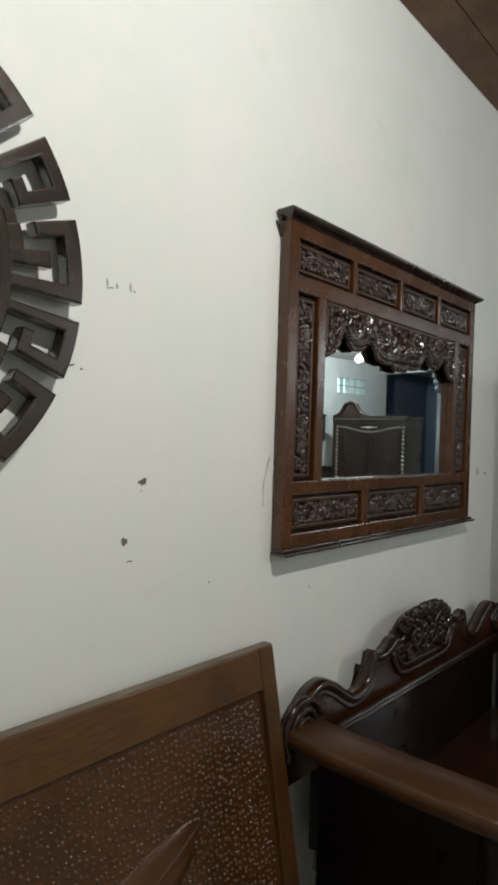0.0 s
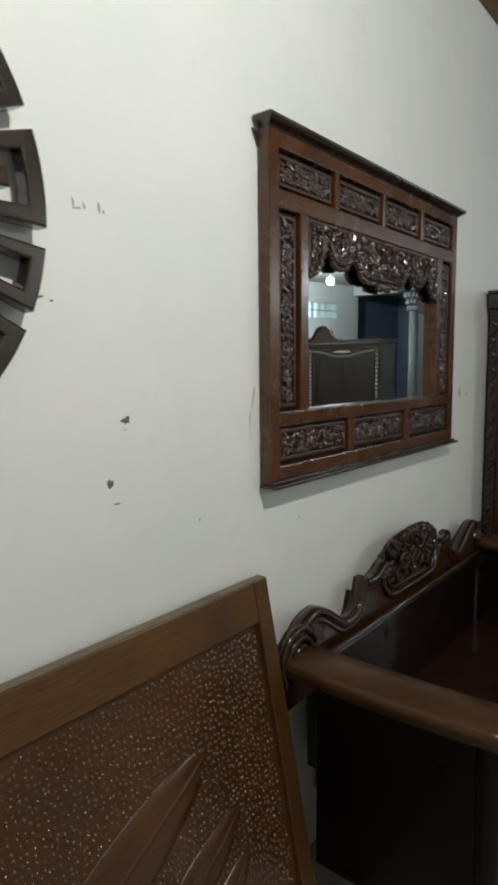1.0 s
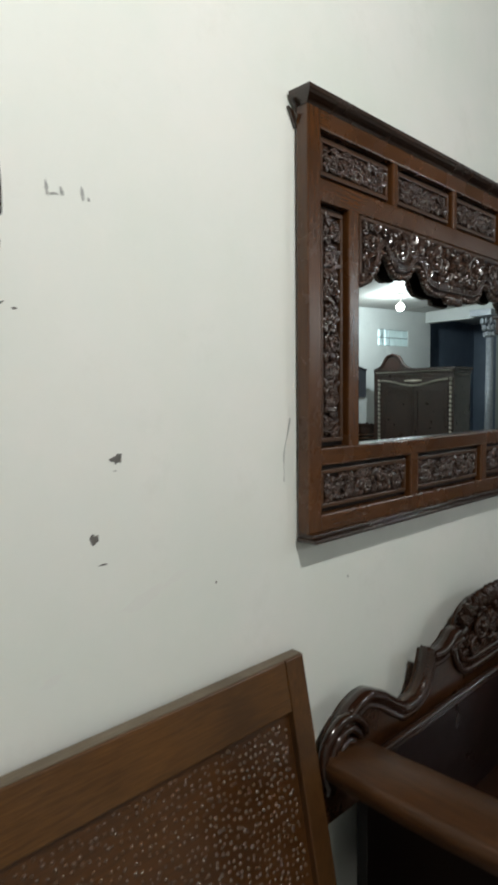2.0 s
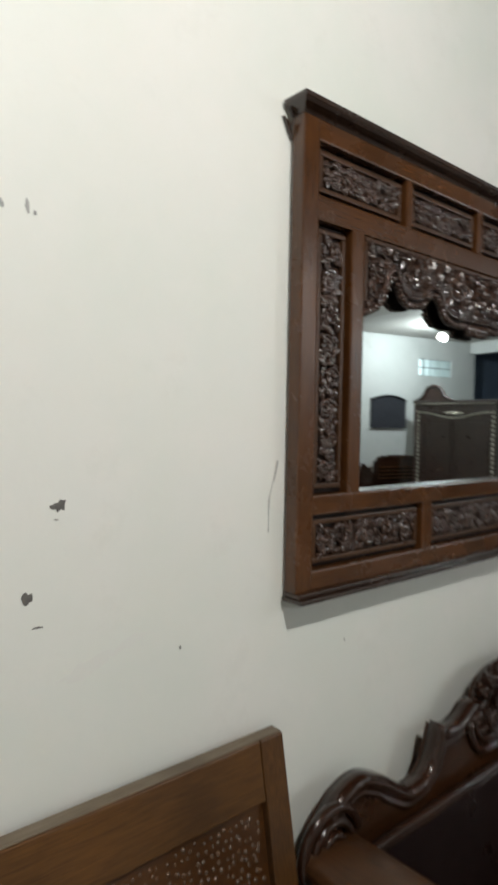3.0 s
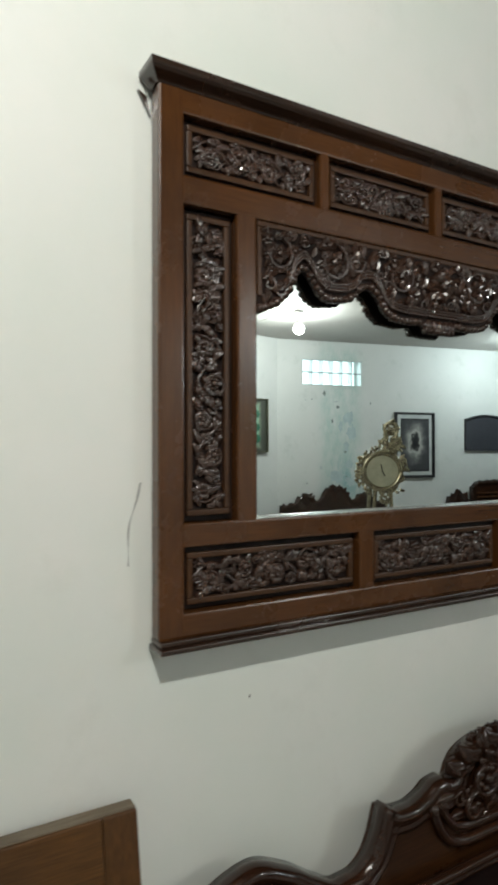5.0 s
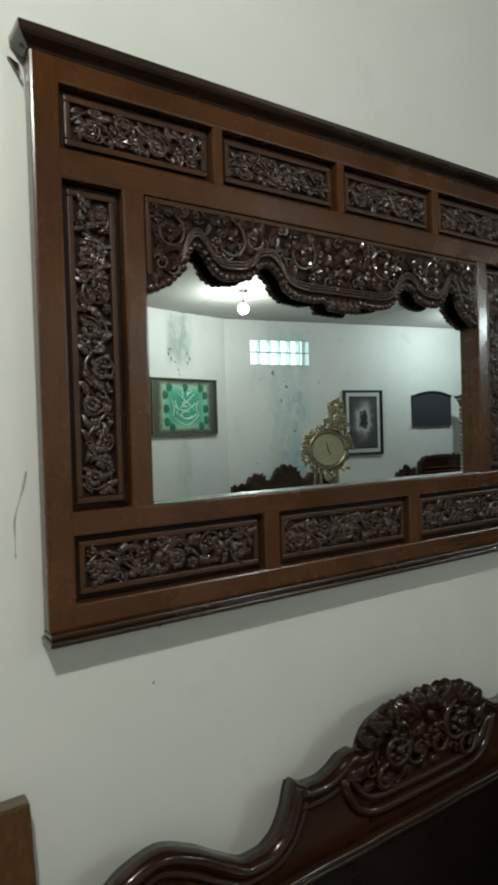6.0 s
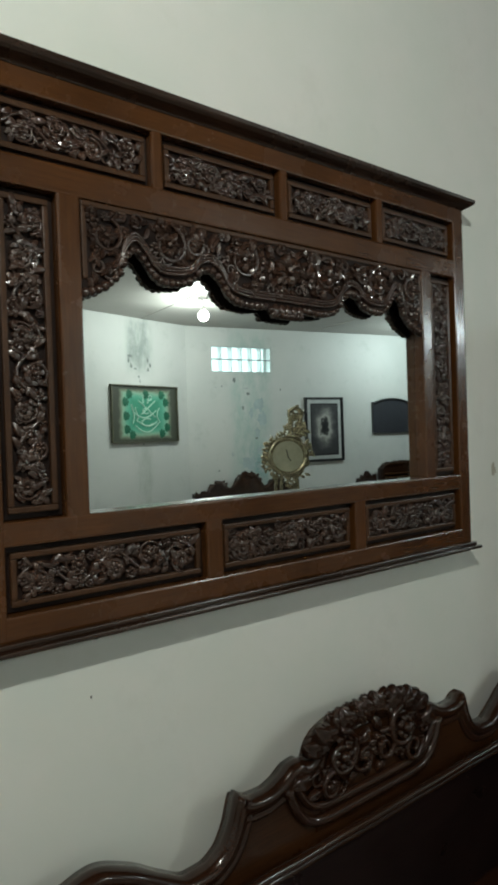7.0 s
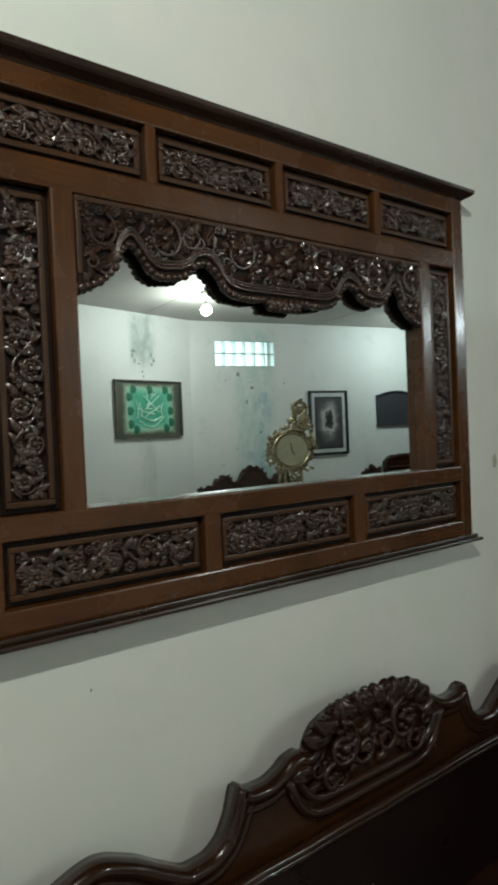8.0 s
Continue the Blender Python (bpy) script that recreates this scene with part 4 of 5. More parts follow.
def side_cabinet():
    """A tall cabinet with its back on the mirror wall; its carved side faces the sofa."""
    x0, x1, y0, y1, top = 0.02, 0.43, 2.3, 3.7, 2.08
    cab = thing("display_cabinet", (0.22, 3.0, FLOOR), "tall dark wooden cabinet with carved corner posts beside the sofa", "cabinet")
    part("body", boxed(((x0, y0 + 0.02, FLOOR + 0.1), (x1 - 0.03, y1, top - 0.15)), bevel=0.003), CABINET_WOOD, cab)
    part("plinth", boxed(((x0, y0 - 0.02, FLOOR + 0.001), (x1, y1 + 0.02, FLOOR + 0.099)), bevel=0.006), CABINET_WOOD, cab)
    bm = bmesh.new()
    for z0, z1, out in ((top - 0.15, top - 0.11, 0.0), (top - 0.11, top - 0.02, 0.03), (top - 0.02, top, 0.045)):
        box(bm, (x0, y0 - out, z0 + 0.0005), (x1 + out, y1 + out, z1), 0.005)
    part("cornice", bm, CABINET_WOOD, cab)
    for x in (x0 + 0.035, x1 - 0.06):
        post = part("corner_post", boxed(((x - 0.03, y0, FLOOR + 0.1), (x + 0.03, y0 + 0.019, top - 0.151)), bevel=0.004), CABINET_WOOD, cab)
        bm = bmesh.new()
        for k in range(46):
            z = FLOOR + 0.16 + (top - 0.36 - FLOOR) * k / 45
            bmesh.ops.create_icosphere(bm, subdivisions=1, radius=0.024, matrix=Matrix.Translation((x + 0.006 * math.sin(k), y0 - 0.004, z)) @ Matrix.Rotation(0.7 * (-1) ** k, 4, "Y") @ Matrix.Diagonal((0.7, 0.7, 1.2, 1)))
        tagged(part("leaf_carving", bm, CABINET_WOOD, post), kind="stuff")
    part("side_rail", boxed(((x0 + 0.066, y0 + 0.004, 1.75), (x1 - 0.091, y0 + 0.0195, top - 0.151)), bevel=0.003), CABINET_WOOD, cab)
    part("side_pane", boxed(((x0 + 0.16, y0 + 0.008, FLOOR + 0.3), (x1 - 0.11, y0 + 0.0198, 1.745)), bevel=0.002), CHALKBOARD, cab, "dull purple-grey side pane")
    for k in range(2):
        a, b = y0 + 0.03 + 0.68 * k, y0 + 0.7 + 0.68 * k
        part("door", boxed(((x1 - 0.0295, a, FLOOR + 0.12), (x1 - 0.005, b, top - 0.17)), bevel=0.003), CABINET_WOOD, cab)
    part("paper_scrap", boxed(((x0 + 0.06, y0 - 0.034, top - 0.055), (x0 + 0.14, y0 - 0.0305, top - 0.04))), SOCKET, cab, "torn white paper scrap")
    return cab


side_cabinet()
carved_cabinet("carved_cabinet", "dark two-door cabinet with silvered beading and twisted columns", 3.74, 5.2, 8.15, 0.6, 2.1, SILVER_TRIM)


# ---- things along the far wall, seen in the mirror ----
def on_far(y, z, out=0.0):
    """A place on the far wall, out units before it."""
    return Vector((far_x(y) - out, y, z))


def far_box(bm, ya, yb, z0, z1, o0, o1):
    prism(bm, [(far_x(ya) - o0, ya), (far_x(yb) - o0, yb), (far_x(yb) - o1, yb), (far_x(ya) - o1, ya)], z0, z1)
    return bm


def framed(name, label, category, ya, yb, z0, z1, border, frame_mat, face_mat, depth=0.06):
    ob = thing(name, (far_x((ya + yb) / 2), (ya + yb) / 2, z0), label, category)
    part("canvas", far_box(bmesh.new(), ya + border * 0.6, yb - border * 0.6, z0 + border * 0.6, z1 - border * 0.6, 0.004, depth * 0.5), face_mat, ob)
    for a, b, c, d in ((ya, yb, z0, z0 + border), (ya, yb, z1 - border, z1), (ya, ya + border, z0 + border, z1 - border), (yb - border, yb, z0 + border, z1 - border)):
        part("frame_bar", far_box(bmesh.new(), a, b, c, d, 0.0, depth), frame_mat, ob)
    return ob


GA, GB = 3.42, 4.62
calligraphy = framed("calligraphy_panel", "green canvas with pale flowing strokes and brown edges", "wall art", GA, GB, 1.6, 2.42, 0.016, GREEN_EDGE, GREEN_CANVAS)
for dy, dz in ((-0.3, 0.28), (0.28, 0.28), (-0.37, 0.17), (0.36, 0.17), (-0.36, -0.03), (0.37, -0.03), (-0.35, -0.22), (0.38, -0.2), (-0.26, -0.3), (0.28, -0.29), (-0.01, 0.28)):
    bm = bmesh.new()
    c = on_far((GA + GB) / 2 + dy, 2.01 + dz, 0.034)
    bmesh.ops.create_icosphere(bm, subdivisions=2, radius=0.05, matrix=Matrix.Translation(c) @ Matrix.Diagonal((0.12, 1, 1, 1)))
    for k in range(8):
        w = 2 * math.pi * k / 8
        bmesh.ops.create_icosphere(bm, subdivisions=1, radius=0.02, matrix=Matrix.Translation(c + Vector((0, 0.05 * math.cos(w), 0.05 * math.sin(w)))) @ Matrix.Diagonal((0.2, 1, 1, 1)))
    part("rosette", bm, GREEN_DARK, calligraphy)
GM = (GA + GB) / 2
for curve in (lambda t: (GM - 0.2 + 0.44 * t, 1.84 - 0.12 * math.sin(math.pi * t) + 0.05 * t),
              lambda t: (GM - 0.14 + 0.34 * t, 1.9 - 0.07 * math.sin(math.pi * t)),
              lambda t: (GM - 0.22 + 0.4 * t, 2.03 - 0.09 * math.sin(math.pi * t) + 0.03 * t),
              lambda t: (GM - 0.24 + 0.025 * math.sin(4 * t), 1.87 + 0.27 * t),
              lambda t: (GM - 0.17 + 0.02 * math.sin(5 * t), 1.9 + 0.2 * t),
              lambda t: (GM + 0.25 - 0.05 * math.sin(3 * t), 1.88 + 0.22 * t),
              lambda t: (GM - 0.13 + 0.3 * t, 2.2 - 0.24 * t),
              lambda t: (GM + 0.17 - 0.26 * t, 2.2 - 0.2 * t),
              lambda t: (GM + 0.0 + 0.055 * math.cos(5.6 * t), 2.05 + 0.04 * math.sin(5.6 * t)),
              lambda t: (GM + 0.02 + 0.1 * math.cos(1 + 5 * t), 1.89 + 0.05 * math.sin(1 + 5 * t)),
              lambda t: (GM - 0.05, 2.16 + 0.13 * t),
              lambda t: (GM + 0.03 + 0.02 * math.sin(3 * t), 2.16 + 0.13 * t),
              lambda t: (GM + 0.06 + 0.045 * math.cos(4 + 4.5 * t), 2.24 + 0.035 * math.sin(4 + 4.5 * t))):
    bm = bmesh.new()
    tube(bm, [on_far(*curve(t), 0.036) for t in steps(0, 1, 14)], 0.0088, 5)
    part("stroke", bm, PALE_STROKE, calligraphy)

painting = framed("framed_painting", "dark flower painting with a grey mount in black frame", "painting", 6.95, 7.72, 1.16, 2.27, 0.022, BLACK, BLACK, 0.045)
part("mount", far_box(bmesh.new(), 7.0, 7.67, 1.2, 2.23, 0.0228, 0.026), GREY_MAT, painting, "pale grey mount")
part("inner_frame", far_box(bmesh.new(), 7.055, 7.615, 1.265, 2.165, 0.0263, 0.029), BLACK, painting)
part("picture", far_box(bmesh.new(), 7.075, 7.595, 1.29, 2.14, 0.0293, 0.031), PICTURE, painting)

board = thing("dark_wall_board", (far_x(8.8), 8.8, 1.63), "dark slate-coloured board with an arched top edge on the wall", "board")
bm = bmesh.new()
ys = steps(8.37, 9.22, 24)
cols = []
for y in ys:
    t = (y - 8.37) / 0.85
    crown = 2.18 + 0.07 * math.sin(math.pi * min(1, max(0, (t - 0.08) / 0.84))) ** 0.6
    cols.append([bm.verts.new(on_far(y, z, o)) for o, z in ((0.0, 1.62), (0.0, crown), (0.05, crown), (0.05, 1.62))])
for a, b in zip(cols, cols[1:]):
    for k in range(4):
        bm.faces.new((a[k], a[(k + 1) % 4], b[(k + 1) % 4], b[k]))
bm.faces.new(cols[0])
bm.faces.new(cols[-1])
part("slab", bm, CHALKBOARD, board)
bm = bmesh.new()
tube(bm, [on_far(y, 2.165 + 0.07 * math.sin(math.pi * min(1, max(0, ((y - 8.37) / 0.85 - 0.08) / 0.84))) ** 0.6, 0.055) for y in ys], 0.022, 6)
part("top_moulding", bm, BLACK, board)


def far_seat(name, label, ya, yb, shoulder, crest, lobes=True):
    """A dark carved seat with its back to the far wall."""
    rng = random.Random(21)
    ob = thing(name, (far_x((ya + yb) / 2) - 0.4, (ya + yb) / 2, FLOOR), label, "sofa")
    mid, halfw = (ya + yb) / 2, (yb - ya) / 2
    if lobes:
        rise = curve_through([(0.0, crest), (0.14, crest - 0.03), (0.26, shoulder - 0.03), (0.33, shoulder - 0.1), (0.4, shoulder - 0.05), (0.54, shoulder + 0.03), (0.68, shoulder - 0.02), (0.76, shoulder - 0.11), (1.0, shoulder - 0.14)])
    else:
        rise = curve_through([(0.0, crest), (0.8, crest - 0.02), (0.93, shoulder), (1.0, shoulder - 0.02)])
    bm = bmesh.new()
    cols = []
    for y in steps(ya, yb, 80):
        h = rise(abs(y - mid) / halfw) + 0.03 * abs(math.sin(y * 26)) + 0.014 * math.sin(y * 61 + 1)
        cols.append([bm.verts.new(on_far(y, z, o)) for o, z in ((0.05, 0.1), (0.05, h), (0.13, h), (0.13, 0.1))])
    for a, b in zip(cols, cols[1:]):
        for k in range(4):
            bm.faces.new((a[k], a[(k + 1) % 4], b[(k + 1) % 4], b[k]))
    bm.faces.new(cols[0])
    bm.faces.new(cols[-1])
    part("back", bm, SOFA_WOOD, ob)
    bm = bmesh.new()
    tube(bm, [on_far(y, rise(abs(y - mid) / halfw) - 0.01, 0.12) for y in steps(ya + 0.02, yb - 0.02, 50)], 0.03, 7)
    part("back_rim", bm, SOFA_WOOD, ob, smooth=True)
    bm = bmesh.new()
    for y in steps(ya + 0.05, yb - 0.05, 34 if lobes else 22):
        c = on_far(y + rng.uniform(-0.015, 0.015), rise(abs(y - mid) / halfw) - 0.01, 0.125)
        leaf(bm, 0, c.y, c.z, rng.uniform(0.6, 2.5), rng.uniform(0.05, 0.085), 0.05, 0.5)
        for v in bm.verts:
            if v.co.x < 1:
                v.co.x = c.x - v.co.x
    tagged(part("leaf_crest", bm, SOFA_WOOD, ob, smooth=True), kind="stuff")
    if not lobes:
        for k in range(4):
            part("slat", far_box(bmesh.new(), ya + 0.08, yb - 0.08, 0.86 - 0.07 * k, 0.885 - 0.07 * k, 0.13, 0.15), SOFA_ARM, ob)
    part("seat", far_box(bmesh.new(), ya + 0.1, yb - 0.1, 0.06, 0.14, 0.13, 0.8), SOFA_WOOD, ob)
    for a, b in ((ya, ya + 0.1), (yb - 0.1, yb)):
        part("arm", far_box(bmesh.new(), a, b, 0.42, 0.47, 0.13, 0.8), SOFA_ARM, ob)
        part("side", far_box(bmesh.new(), a + 0.02, b - 0.02, FLOOR + 0.001, 0.42, 0.14, 0.76), SOFA_WOOD, ob)
    part("front_rail", far_box(bmesh.new(), ya + 0.09, yb - 0.09, -0.12, 0.06, 0.72, 0.77), SOFA_WOOD, ob)
    return ob


far_seat("carved_settee", "dark carved wooden settee against the far wall", 4.85, 6.7, 0.88, 1.03)
far_seat("carved_bench", "dark slatted wooden bench below the wall board", 8.42, 9.5, 0.98, 1.06, False)
far_seat("carved_chair", "dark carved wooden chair beside the slatted bench", 7.86, 8.38, 0.8, 0.9)

# tall carved headboard stored behind the cabinet
tall_board = thing("carved_headboard", (5.55, 9.1, FLOOR), "dark carved headboard with an arched crest stored behind the cabinet", "headboard")
bm = bmesh.new()
rise = curve_through([(0.0, 2.44), (0.12, 2.4), (0.25, 2.22), (0.4, 2.15), (0.6, 2.05)])
cols = [[bm.verts.new((5.05 + t, y, z)) for y, z in ((9.1, FLOOR + 0.002), (9.1, rise(abs(t - 0.42))), (9.16, rise(abs(t - 0.42))), (9.16, FLOOR + 0.002))] for t in steps(0, 0.84, 36)]
for a, b in zip(cols, cols[1:]):
    for k in range(4):
        bm.faces.new((a[k], a[(k + 1) % 4], b[(k + 1) % 4], b[k]))
bm.faces.new(cols[0])
bm.faces.new(cols[-1])
part("board", bm, CABINET_WOOD, tall_board)
bm = bmesh.new()
tube(bm, [(5.07 + t, 9.09, rise(abs(t - 0.4)) - 0.02) for t in steps(0, 0.8, 36)], 0.03, 7)
part("crest_moulding", bm, CABINET_WOOD, tall_board, smooth=True)

# gilded standing clock
clock = thing("standing_clock", (4.04, 4.32, FLOOR), "ornate gilded clock on a slim scrolled stand", "clock")
CX, CYK, CZ = 4.04, 4.32, 1.395
turn = Matrix.Translation((CX, CYK, CZ)) @ Matrix.Rotation(radians(38), 4, "Z")


def clock_part(name, bm, mat, parent, label="", smooth=True):
    bm.transform(turn)
    return part(name, bm, mat, parent, label, smooth)


bm = bmesh.new()
bmesh.ops.create_cone(bm, cap_ends=True, segments=40, radius1=0.23, radius2=0.2, depth=0.09, matrix=Matrix.Rotation(radians(-90), 4, "Y"))
case = clock_part("case", bm, GOLD, clock, smooth=False)
bm = bmesh.new()
tube(bm, [(-0.055, 0.2 * math.cos(a), 0.2 * math.sin(a)) for a in steps(0, 2 * math.pi, 40)], 0.03, 8)
clock_part("bezel", bm, GOLD, case)
bm = bmesh.new()
bmesh.ops.create_cone(bm, cap_ends=True, segments=40, radius1=0.175, radius2=0.175, depth=0.01, matrix=Matrix.Translation((-0.055, 0, 0)) @ Matrix.Rotation(radians(-90), 4, "Y"))
dial = clock_part("dial", bm, DIAL, case, "cream dial", False)
for a, length in ((1.75, 0.08), (-1.05, 0.06)):
    bm = bmesh.new()
    tube(bm, [(-0.066, 0, 0), (-0.066, length * math.cos(a), length * math.sin(a))], 0.006, 5)
    clock_part("pointer", bm, BLACK, case, "dark pointer", False)
crng = random.Random(9)


def gilded_cluster(bm, spots, size):
    """Small leaves and beads heaped about each spot of the clock's plane."""
    for y, z in spots:
        for k in range(3):
            leaf(bm, 0.0, y + crng.uniform(-0.02, 0.02), z + crng.uniform(-0.02, 0.02), crng.uniform(0, 6.3), size * crng.uniform(0.9, 1.5), size * 0.7, 0.7, crng.uniform(-1, 1))
        if crng.random() < 0.55:
            bmesh.ops.create_icosphere(bm, subdivisions=1, radius=size * crng.uniform(0.3, 0.45), matrix=Matrix.Translation((0.02, y + crng.uniform(-0.03, 0.03), z + crng.uniform(-0.03, 0.03))))
    for v in bm.verts:
        v.co.x = -0.035 - v.co.x
    return bm


ring = [((0.235 + 0.02 * math.sin(5 * w)) * math.cos(w), (0.235 + 0.02 * math.sin(5 * w)) * math.sin(w)) for w in steps(0, 6.1, 30)]
ring += [(-0.2 - 0.06 * t, 0.17 - 0.28 * t) for t in steps(0, 1, 6)]
clock_part("wreath", gilded_cluster(bmesh.new(), ring, 0.05), GOLD, clock, "gilded wreath of leaves and fruit")
spray = [(0.09 + 0.03 * math.cos(w), 0.47 + 0.03 * math.sin(w)) for w in steps(0, 6, 4)] + [(0.1 + 0.09 * math.cos(w), 0.31 + 0.045 * math.sin(w)) for w in steps(0, 6, 8)] + [(0.16 - 0.02 * t, 0.26 + 0.2 * t) for t in steps(0, 1, 5)]
bm = gilded_cluster(bmesh.new(), spray, 0.055)
tube(bm, [(-0.03, 0.09 + 0.085 * math.cos(w) * (1 - w / 12), 0.46 + 0.085 * math.sin(w) * (1 - w / 12)) for w in steps(0, 7, 26)], 0.026, 8, 0.6)
tube(bm, [(-0.03, 0.17 - 0.02 * math.sin(3 * t), 0.22 + 0.24 * t) for t in steps(0, 1, 12)], 0.026, 8, 0.9)
tube(bm, [(-0.03, 0.02 + 0.02 * math.sin(3 * t), 0.22 + 0.2 * t) for t in steps(0, 1, 12)], 0.018, 8, 0.9)
clock_part("crest", bm, GOLD, clock, "scrolled gilded crest")
for w, lead in ((-0.13, 0.02), (-0.07, 0.0), (0.09, 0.03)):
    bm = bmesh.new()
    tube(bm, [(lead, w + 0.05 * math.sin(2.6 * t) * (1 if w > 0 else -1), -0.2 - (CZ - 0.2 - FLOOR - 0.05) * t) for t in steps(0, 1, 24)], 0.022, 8, 0.8)
    clock_part("leg", bm, GOLD, clock, "slim curved gilded leg")
bm = gilded_cluster(bmesh.new(), [(0.04, -0.27), (0.06, -0.31), (0.02, -0.34), (0.05, -0.38)], 0.045)
clock_part("pendant", bm, GOLD, clock)
bm = bmesh.new()
bmesh.ops.create_cone(bm, cap_ends=True, segments=24, radius1=0.26, radius2=0.2, depth=0.06, matrix=Matrix.Translation((0, 0, FLOOR - CZ + 0.031)))
clock_part("foot", bm, GOLD, clock, smooth=False)

# pale column at the opening
column = thing("pale_column", (4.32, ROOM_N - 0.25, FLOOR), "pale column with a leafy capital beside the dim opening", "column", kind="structure")
bm = bmesh.new()
bmesh.ops.create_cone(bm, cap_ends=True, segments=28, radius1=0.08, radius2=0.07, depth=2.75 - FLOOR, matrix=Matrix.Translation((4.32, ROOM_N - 0.25, (2.75 + FLOOR) / 2)))
part("shaft", bm, PALE_STONE, column, smooth=True)
bm = bmesh.new()
for j in range(3):
    for k in range(12):
        a = 2 * math.pi * (k + 0.5 * j) / 12
        r = 0.1 + 0.03 * j
        bmesh.ops.create_icosphere(bm, subdivisions=1, radius=0.045, matrix=Matrix.Translation((4.32 + r * math.cos(a), ROOM_N - 0.25 + r * math.sin(a), 2.82 + 0.13 * j)) @ Matrix.Diagonal((0.7, 0.7, 1.4, 1)))
box(bm, (4.2, ROOM_N - 0.47, 3.17), (4.64, ROOM_N - 0.03, 3.3), 0.01)
part("capital", bm, PALE_STONE, column)


# ---- marks on the walls ----
def blot(name, y, z, ry, rz, seed, material, turn=0.0, lift=0.0012):
    """A small ragged patch on the mirror wall."""
    rng = random.Random(seed)
    bm = bmesh.new()
    n = 14
    ring = []
    for k in range(n):
        a, r = 2 * math.pi * k / n, rng.uniform(0.55, 1.1)
        u, v = ry * r * math.cos(a), rz * r * math.sin(a)
        ring.append(bm.verts.new((lift * rng.uniform(0.6, 1), y + u * math.cos(turn) - v * math.sin(turn), z + u * math.sin(turn) + v * math.cos(turn))))
    low = [bm.verts.new((0.0002, v.co.y, v.co.z)) for v in ring]
    bm.faces.new(ring)
    for k in range(n):
        bm.faces.new((ring[k], ring[(k + 1) % n], low[(k + 1) % n], low[k]))
    return part(name, bm, material, wall_west)


blot("chip", -0.578, 1.492, 0.016, 0.012, 1, CHIP, 0.4)
blot("chip", -0.593, 1.49, 0.01, 0.005, 12, CHIP)
blot("chip", -0.64, 1.325, 0.012, 0.014, 2, CHIP, 0.8)
blot("chip", -0.585, 1.466, 0.005, 0.002, 3, PENCIL)
blot("chip", -0.62, 1.268, 0.014, 0.002, 4, CHIP)
blot("chip", -0.825, 1.8, 0.012, 0.003, 5, CHIP, 0.3)
blot("chip", -0.795, 1.793, 0.006, 0.003, 6, CHIP)
blot("chip", 2.0, 1.464, 0.013, 0.009, 7, CHIP)
blot("scuff", 1.886, 1.473, 0.022, 0.03, 8, SCUFF)
blot("chip", -0.3, 1.16, 0.003, 0.005, 9, CHIP)
blot("chip", 0.25, 1.06, 0.002, 0.005, 10, CHIP)
for y, z, ry, rz, s in ((-0.52, 1.17, 0.07, 0.018, 50), (-0.42, 1.2, 0.05, 0.012, 51), (-0.75, 1.05, 0.03, 0.01, 52), (1.95, 1.5, 0.05, 0.04, 53)):
    blot("smudge", y, z, ry, rz, s, SMUDGE, 0.35, 0.0008)
for y, z, ry, rz, s in ((-0.722, 2.03, 0.004, 0.016, 20), (-0.708, 2.022, 0.012, 0.003, 21), (-0.69, 2.03, 0.004, 0.009, 22), (-0.645, 2.036, 0.004, 0.016, 23), (-0.63, 2.026, 0.003, 0.006, 24)):
    blot("pencil_mark", y, z, ry, rz, s, PENCIL, 0.15)
bm = bmesh.new()
for k in range(40):
    t = k / 39
    y, z, w = -0.018 - 0.028 * math.sin(1.8 * t) + 0.002 * math.sin(9 * t), 1.563 - 0.17 * t, 0.0018 * (1 - 0.5 * t) + 0.0008 * math.sin(13 * t)
    box(bm, (0.0002, y - w, z - 0.0046), (0.0012, y + w, z))
part("scratch", bm, PENCIL, wall_west)


def far_blot(y, z, ry, rz, seed, parent_wall, material):
    rng = random.Random(seed)
    bm = bmesh.new()
    ring = []
    for k in range(18):
        a, r = 2 * math.pi * k / 18, rng.uniform(0.5, 1.1)
        ring.append(bm.verts.new(on_far(y + ry * r * math.cos(a), z + rz * r * math.sin(a), 0.003)))
    low = [bm.verts.new(v.co + Vector((0.002, 0, 0))) for v in ring]
    bm.faces.new(ring)
    for k in range(18):
        bm.faces.new((ring[k], ring[(k + 1) % 18], low[(k + 1) % 18], low[k]))
    part("damp_stain", bm, material, parent_wall)


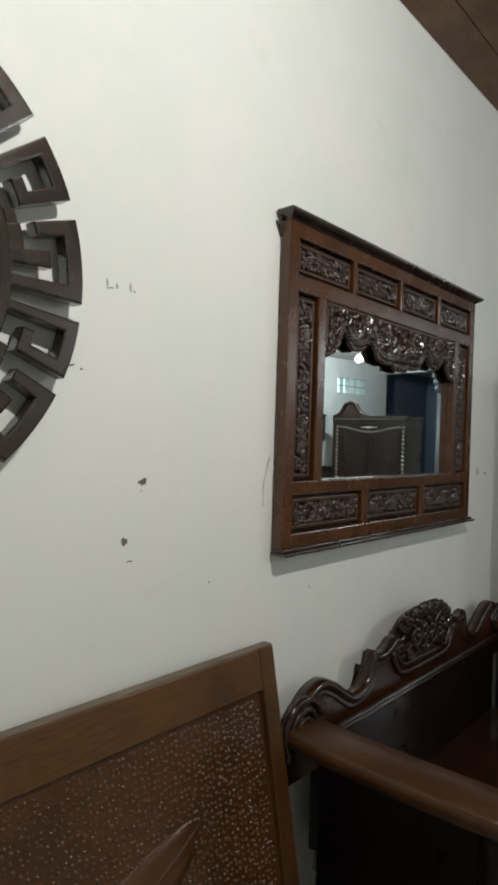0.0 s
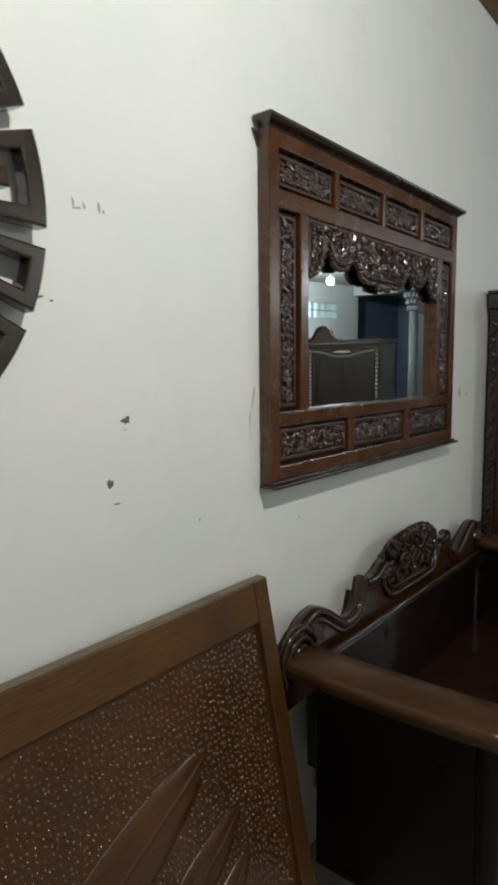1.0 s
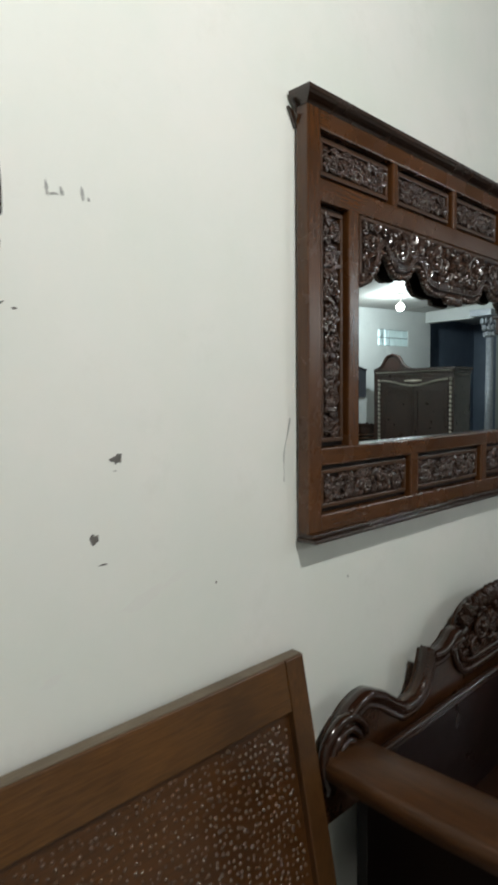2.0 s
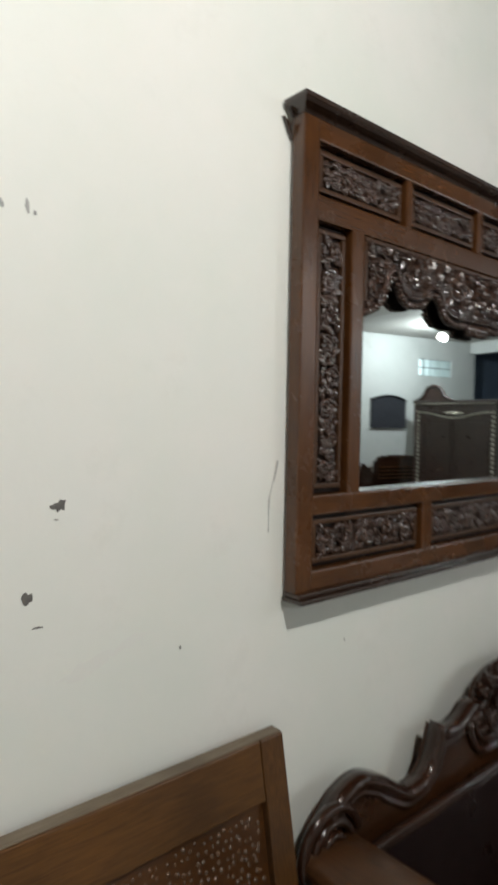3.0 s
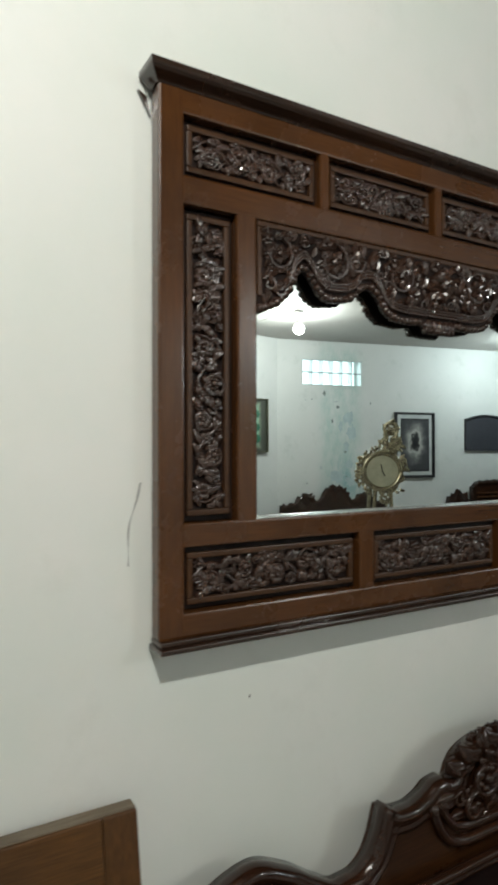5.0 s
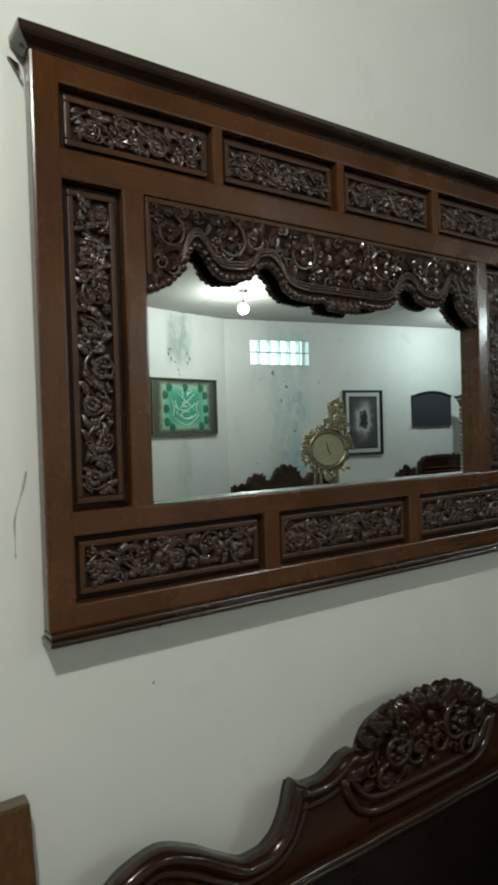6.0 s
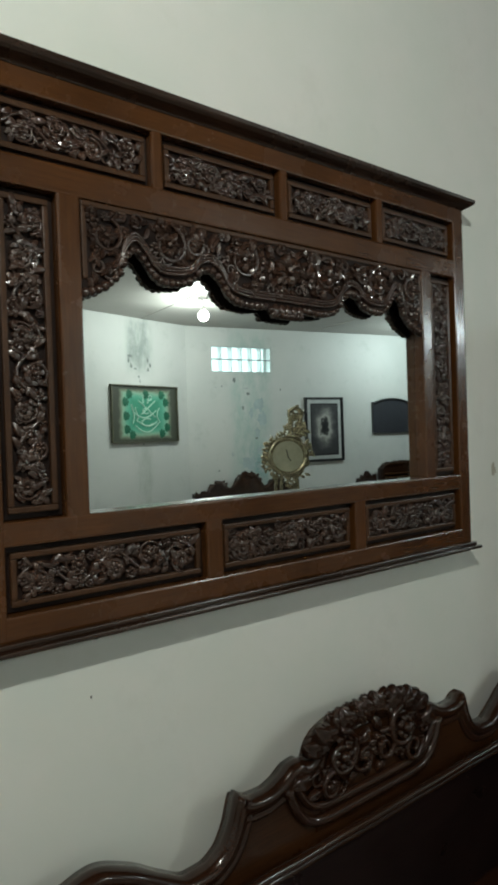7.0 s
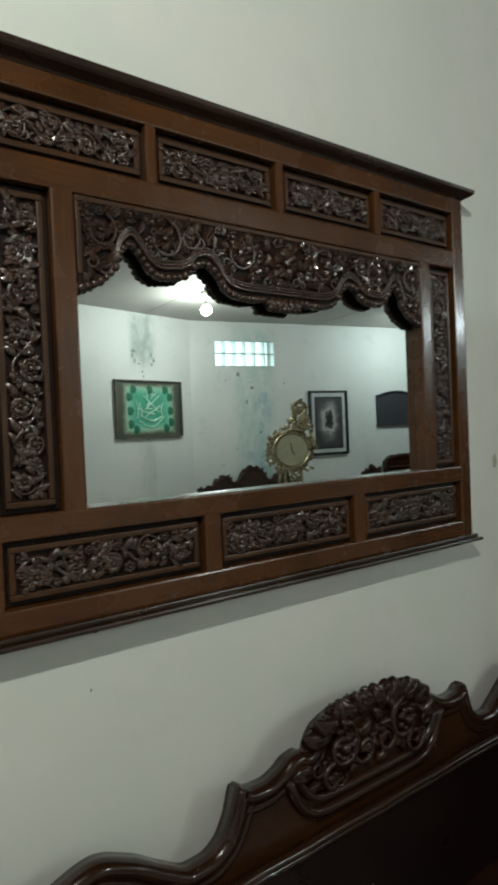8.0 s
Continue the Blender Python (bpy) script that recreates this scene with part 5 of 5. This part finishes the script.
south_east, east = bpy.data.objects["wall_southeast"], bpy.data.objects["wall_east"]
for y, z, ry, rz, k in ((3.78, 2.84, 0.05, 0.025, 40), (3.76, 2.78, 0.018, 0.05, 41), (3.8, 2.7, 0.022, 0.045, 42), (3.87, 2.66, 0.03, 0.012, 43), (4.1, 2.8, 0.012, 0.05, 44),
                        (4.14, 2.73, 0.022, 0.05, 45), (4.1, 2.66, 0.02, 0.03, 46), (3.93, 2.55, 0.02, 0.018, 47), (3.95, 2.48, 0.01, 0.03, 48), (3.98, 1.57, 0.03, 0.012, 49)):
    far_blot(y, z, ry, rz, k, south_east, PEEL)
for y, z, ry, rz, k in ((5.33, 2.43, 0.015, 0.015, 60), (5.44, 2.45, 0.012, 0.02, 61), (5.66, 2.55, 0.03, 0.05, 62), (5.86, 2.42, 0.06, 0.012, 63), (5.9, 2.33, 0.035, 0.03, 64), (5.8, 2.1, 0.02, 0.045, 65),
                        (6.03, 2.45, 0.012, 0.02, 66), (6.5, 2.4, 0.012, 0.03, 67), (6.03, 1.6, 0.03, 0.02, 68), (5.6, 1.35, 0.03, 0.04, 69), (6.05, 1.2, 0.02, 0.012, 70), (5.35, 1.1, 0.015, 0.015, 71), (4.98, 1.2, 0.012, 0.012, 72)):
    far_blot(y, z, ry, rz, k, east, PEEL if k % 3 else DAMP)
for y, z, ry, rz, k in ((6.1, 2.15, 0.1, 0.13, 80), (6.15, 1.9, 0.1, 0.16, 81), (5.95, 2.0, 0.05, 0.1, 82), (6.05, 1.7, 0.06, 0.1, 83), (6.1, 1.4, 0.08, 0.08, 84), (5.9, 1.2, 0.16, 0.12, 85), (6.12, 1.12, 0.1, 0.1, 86)):
    far_blot(y, z, ry, rz, k, east, BLUE_DAMP)


# ---- floor tiles ----
SIDE = 0.364
tile_bm = bmesh.new()
box(tile_bm, (0.003, 0.003, FLOOR - 0.0039), (SIDE - 0.003, SIDE - 0.003, FLOOR), 0.002)
first = None
spots, faces = [], []
for i in range(23):
    for j in range(-11, 41):
        if i < 10 and -8 <= j < 14:
            if first is None:
                tile = first = part("tile", tile_bm, FLOOR_TILE, floor)
            else:
                tile = new("tile", first.data)
                tile.parent = floor
            tile.location = (SIDE * UNIT * i, SIDE * UNIT * j, 0)
        elif SIDE * (i + 1) < far_x(SIDE * j) and j * SIDE > ROOM_S:
            k = len(spots)
            x, y = SIDE * i, SIDE * j
            ring = [(x + 0.003, y + 0.003), (x + SIDE - 0.003, y + 0.003), (x + SIDE - 0.003, y + SIDE - 0.003), (x + 0.003, y + SIDE - 0.003)]
            spots += [tuple(at(a, b, FLOOR - 0.0039)) for a, b in ring] + [tuple(at(a, b, FLOOR)) for a, b in ring]
            faces += [(k + 4, k + 5, k + 6, k + 7)] + [(k + n, k + (n + 1) % 4, k + 4 + (n + 1) % 4, k + 4 + n) for n in range(4)]
rest = bpy.data.meshes.new("far_tiles")
rest.from_pydata(spots, [], faces)
rest.materials.append(FLOOR_TILE)
far_tiles = new("far_tiles", rest)
far_tiles.parent = floor
tagged(far_tiles, kind="stuff")
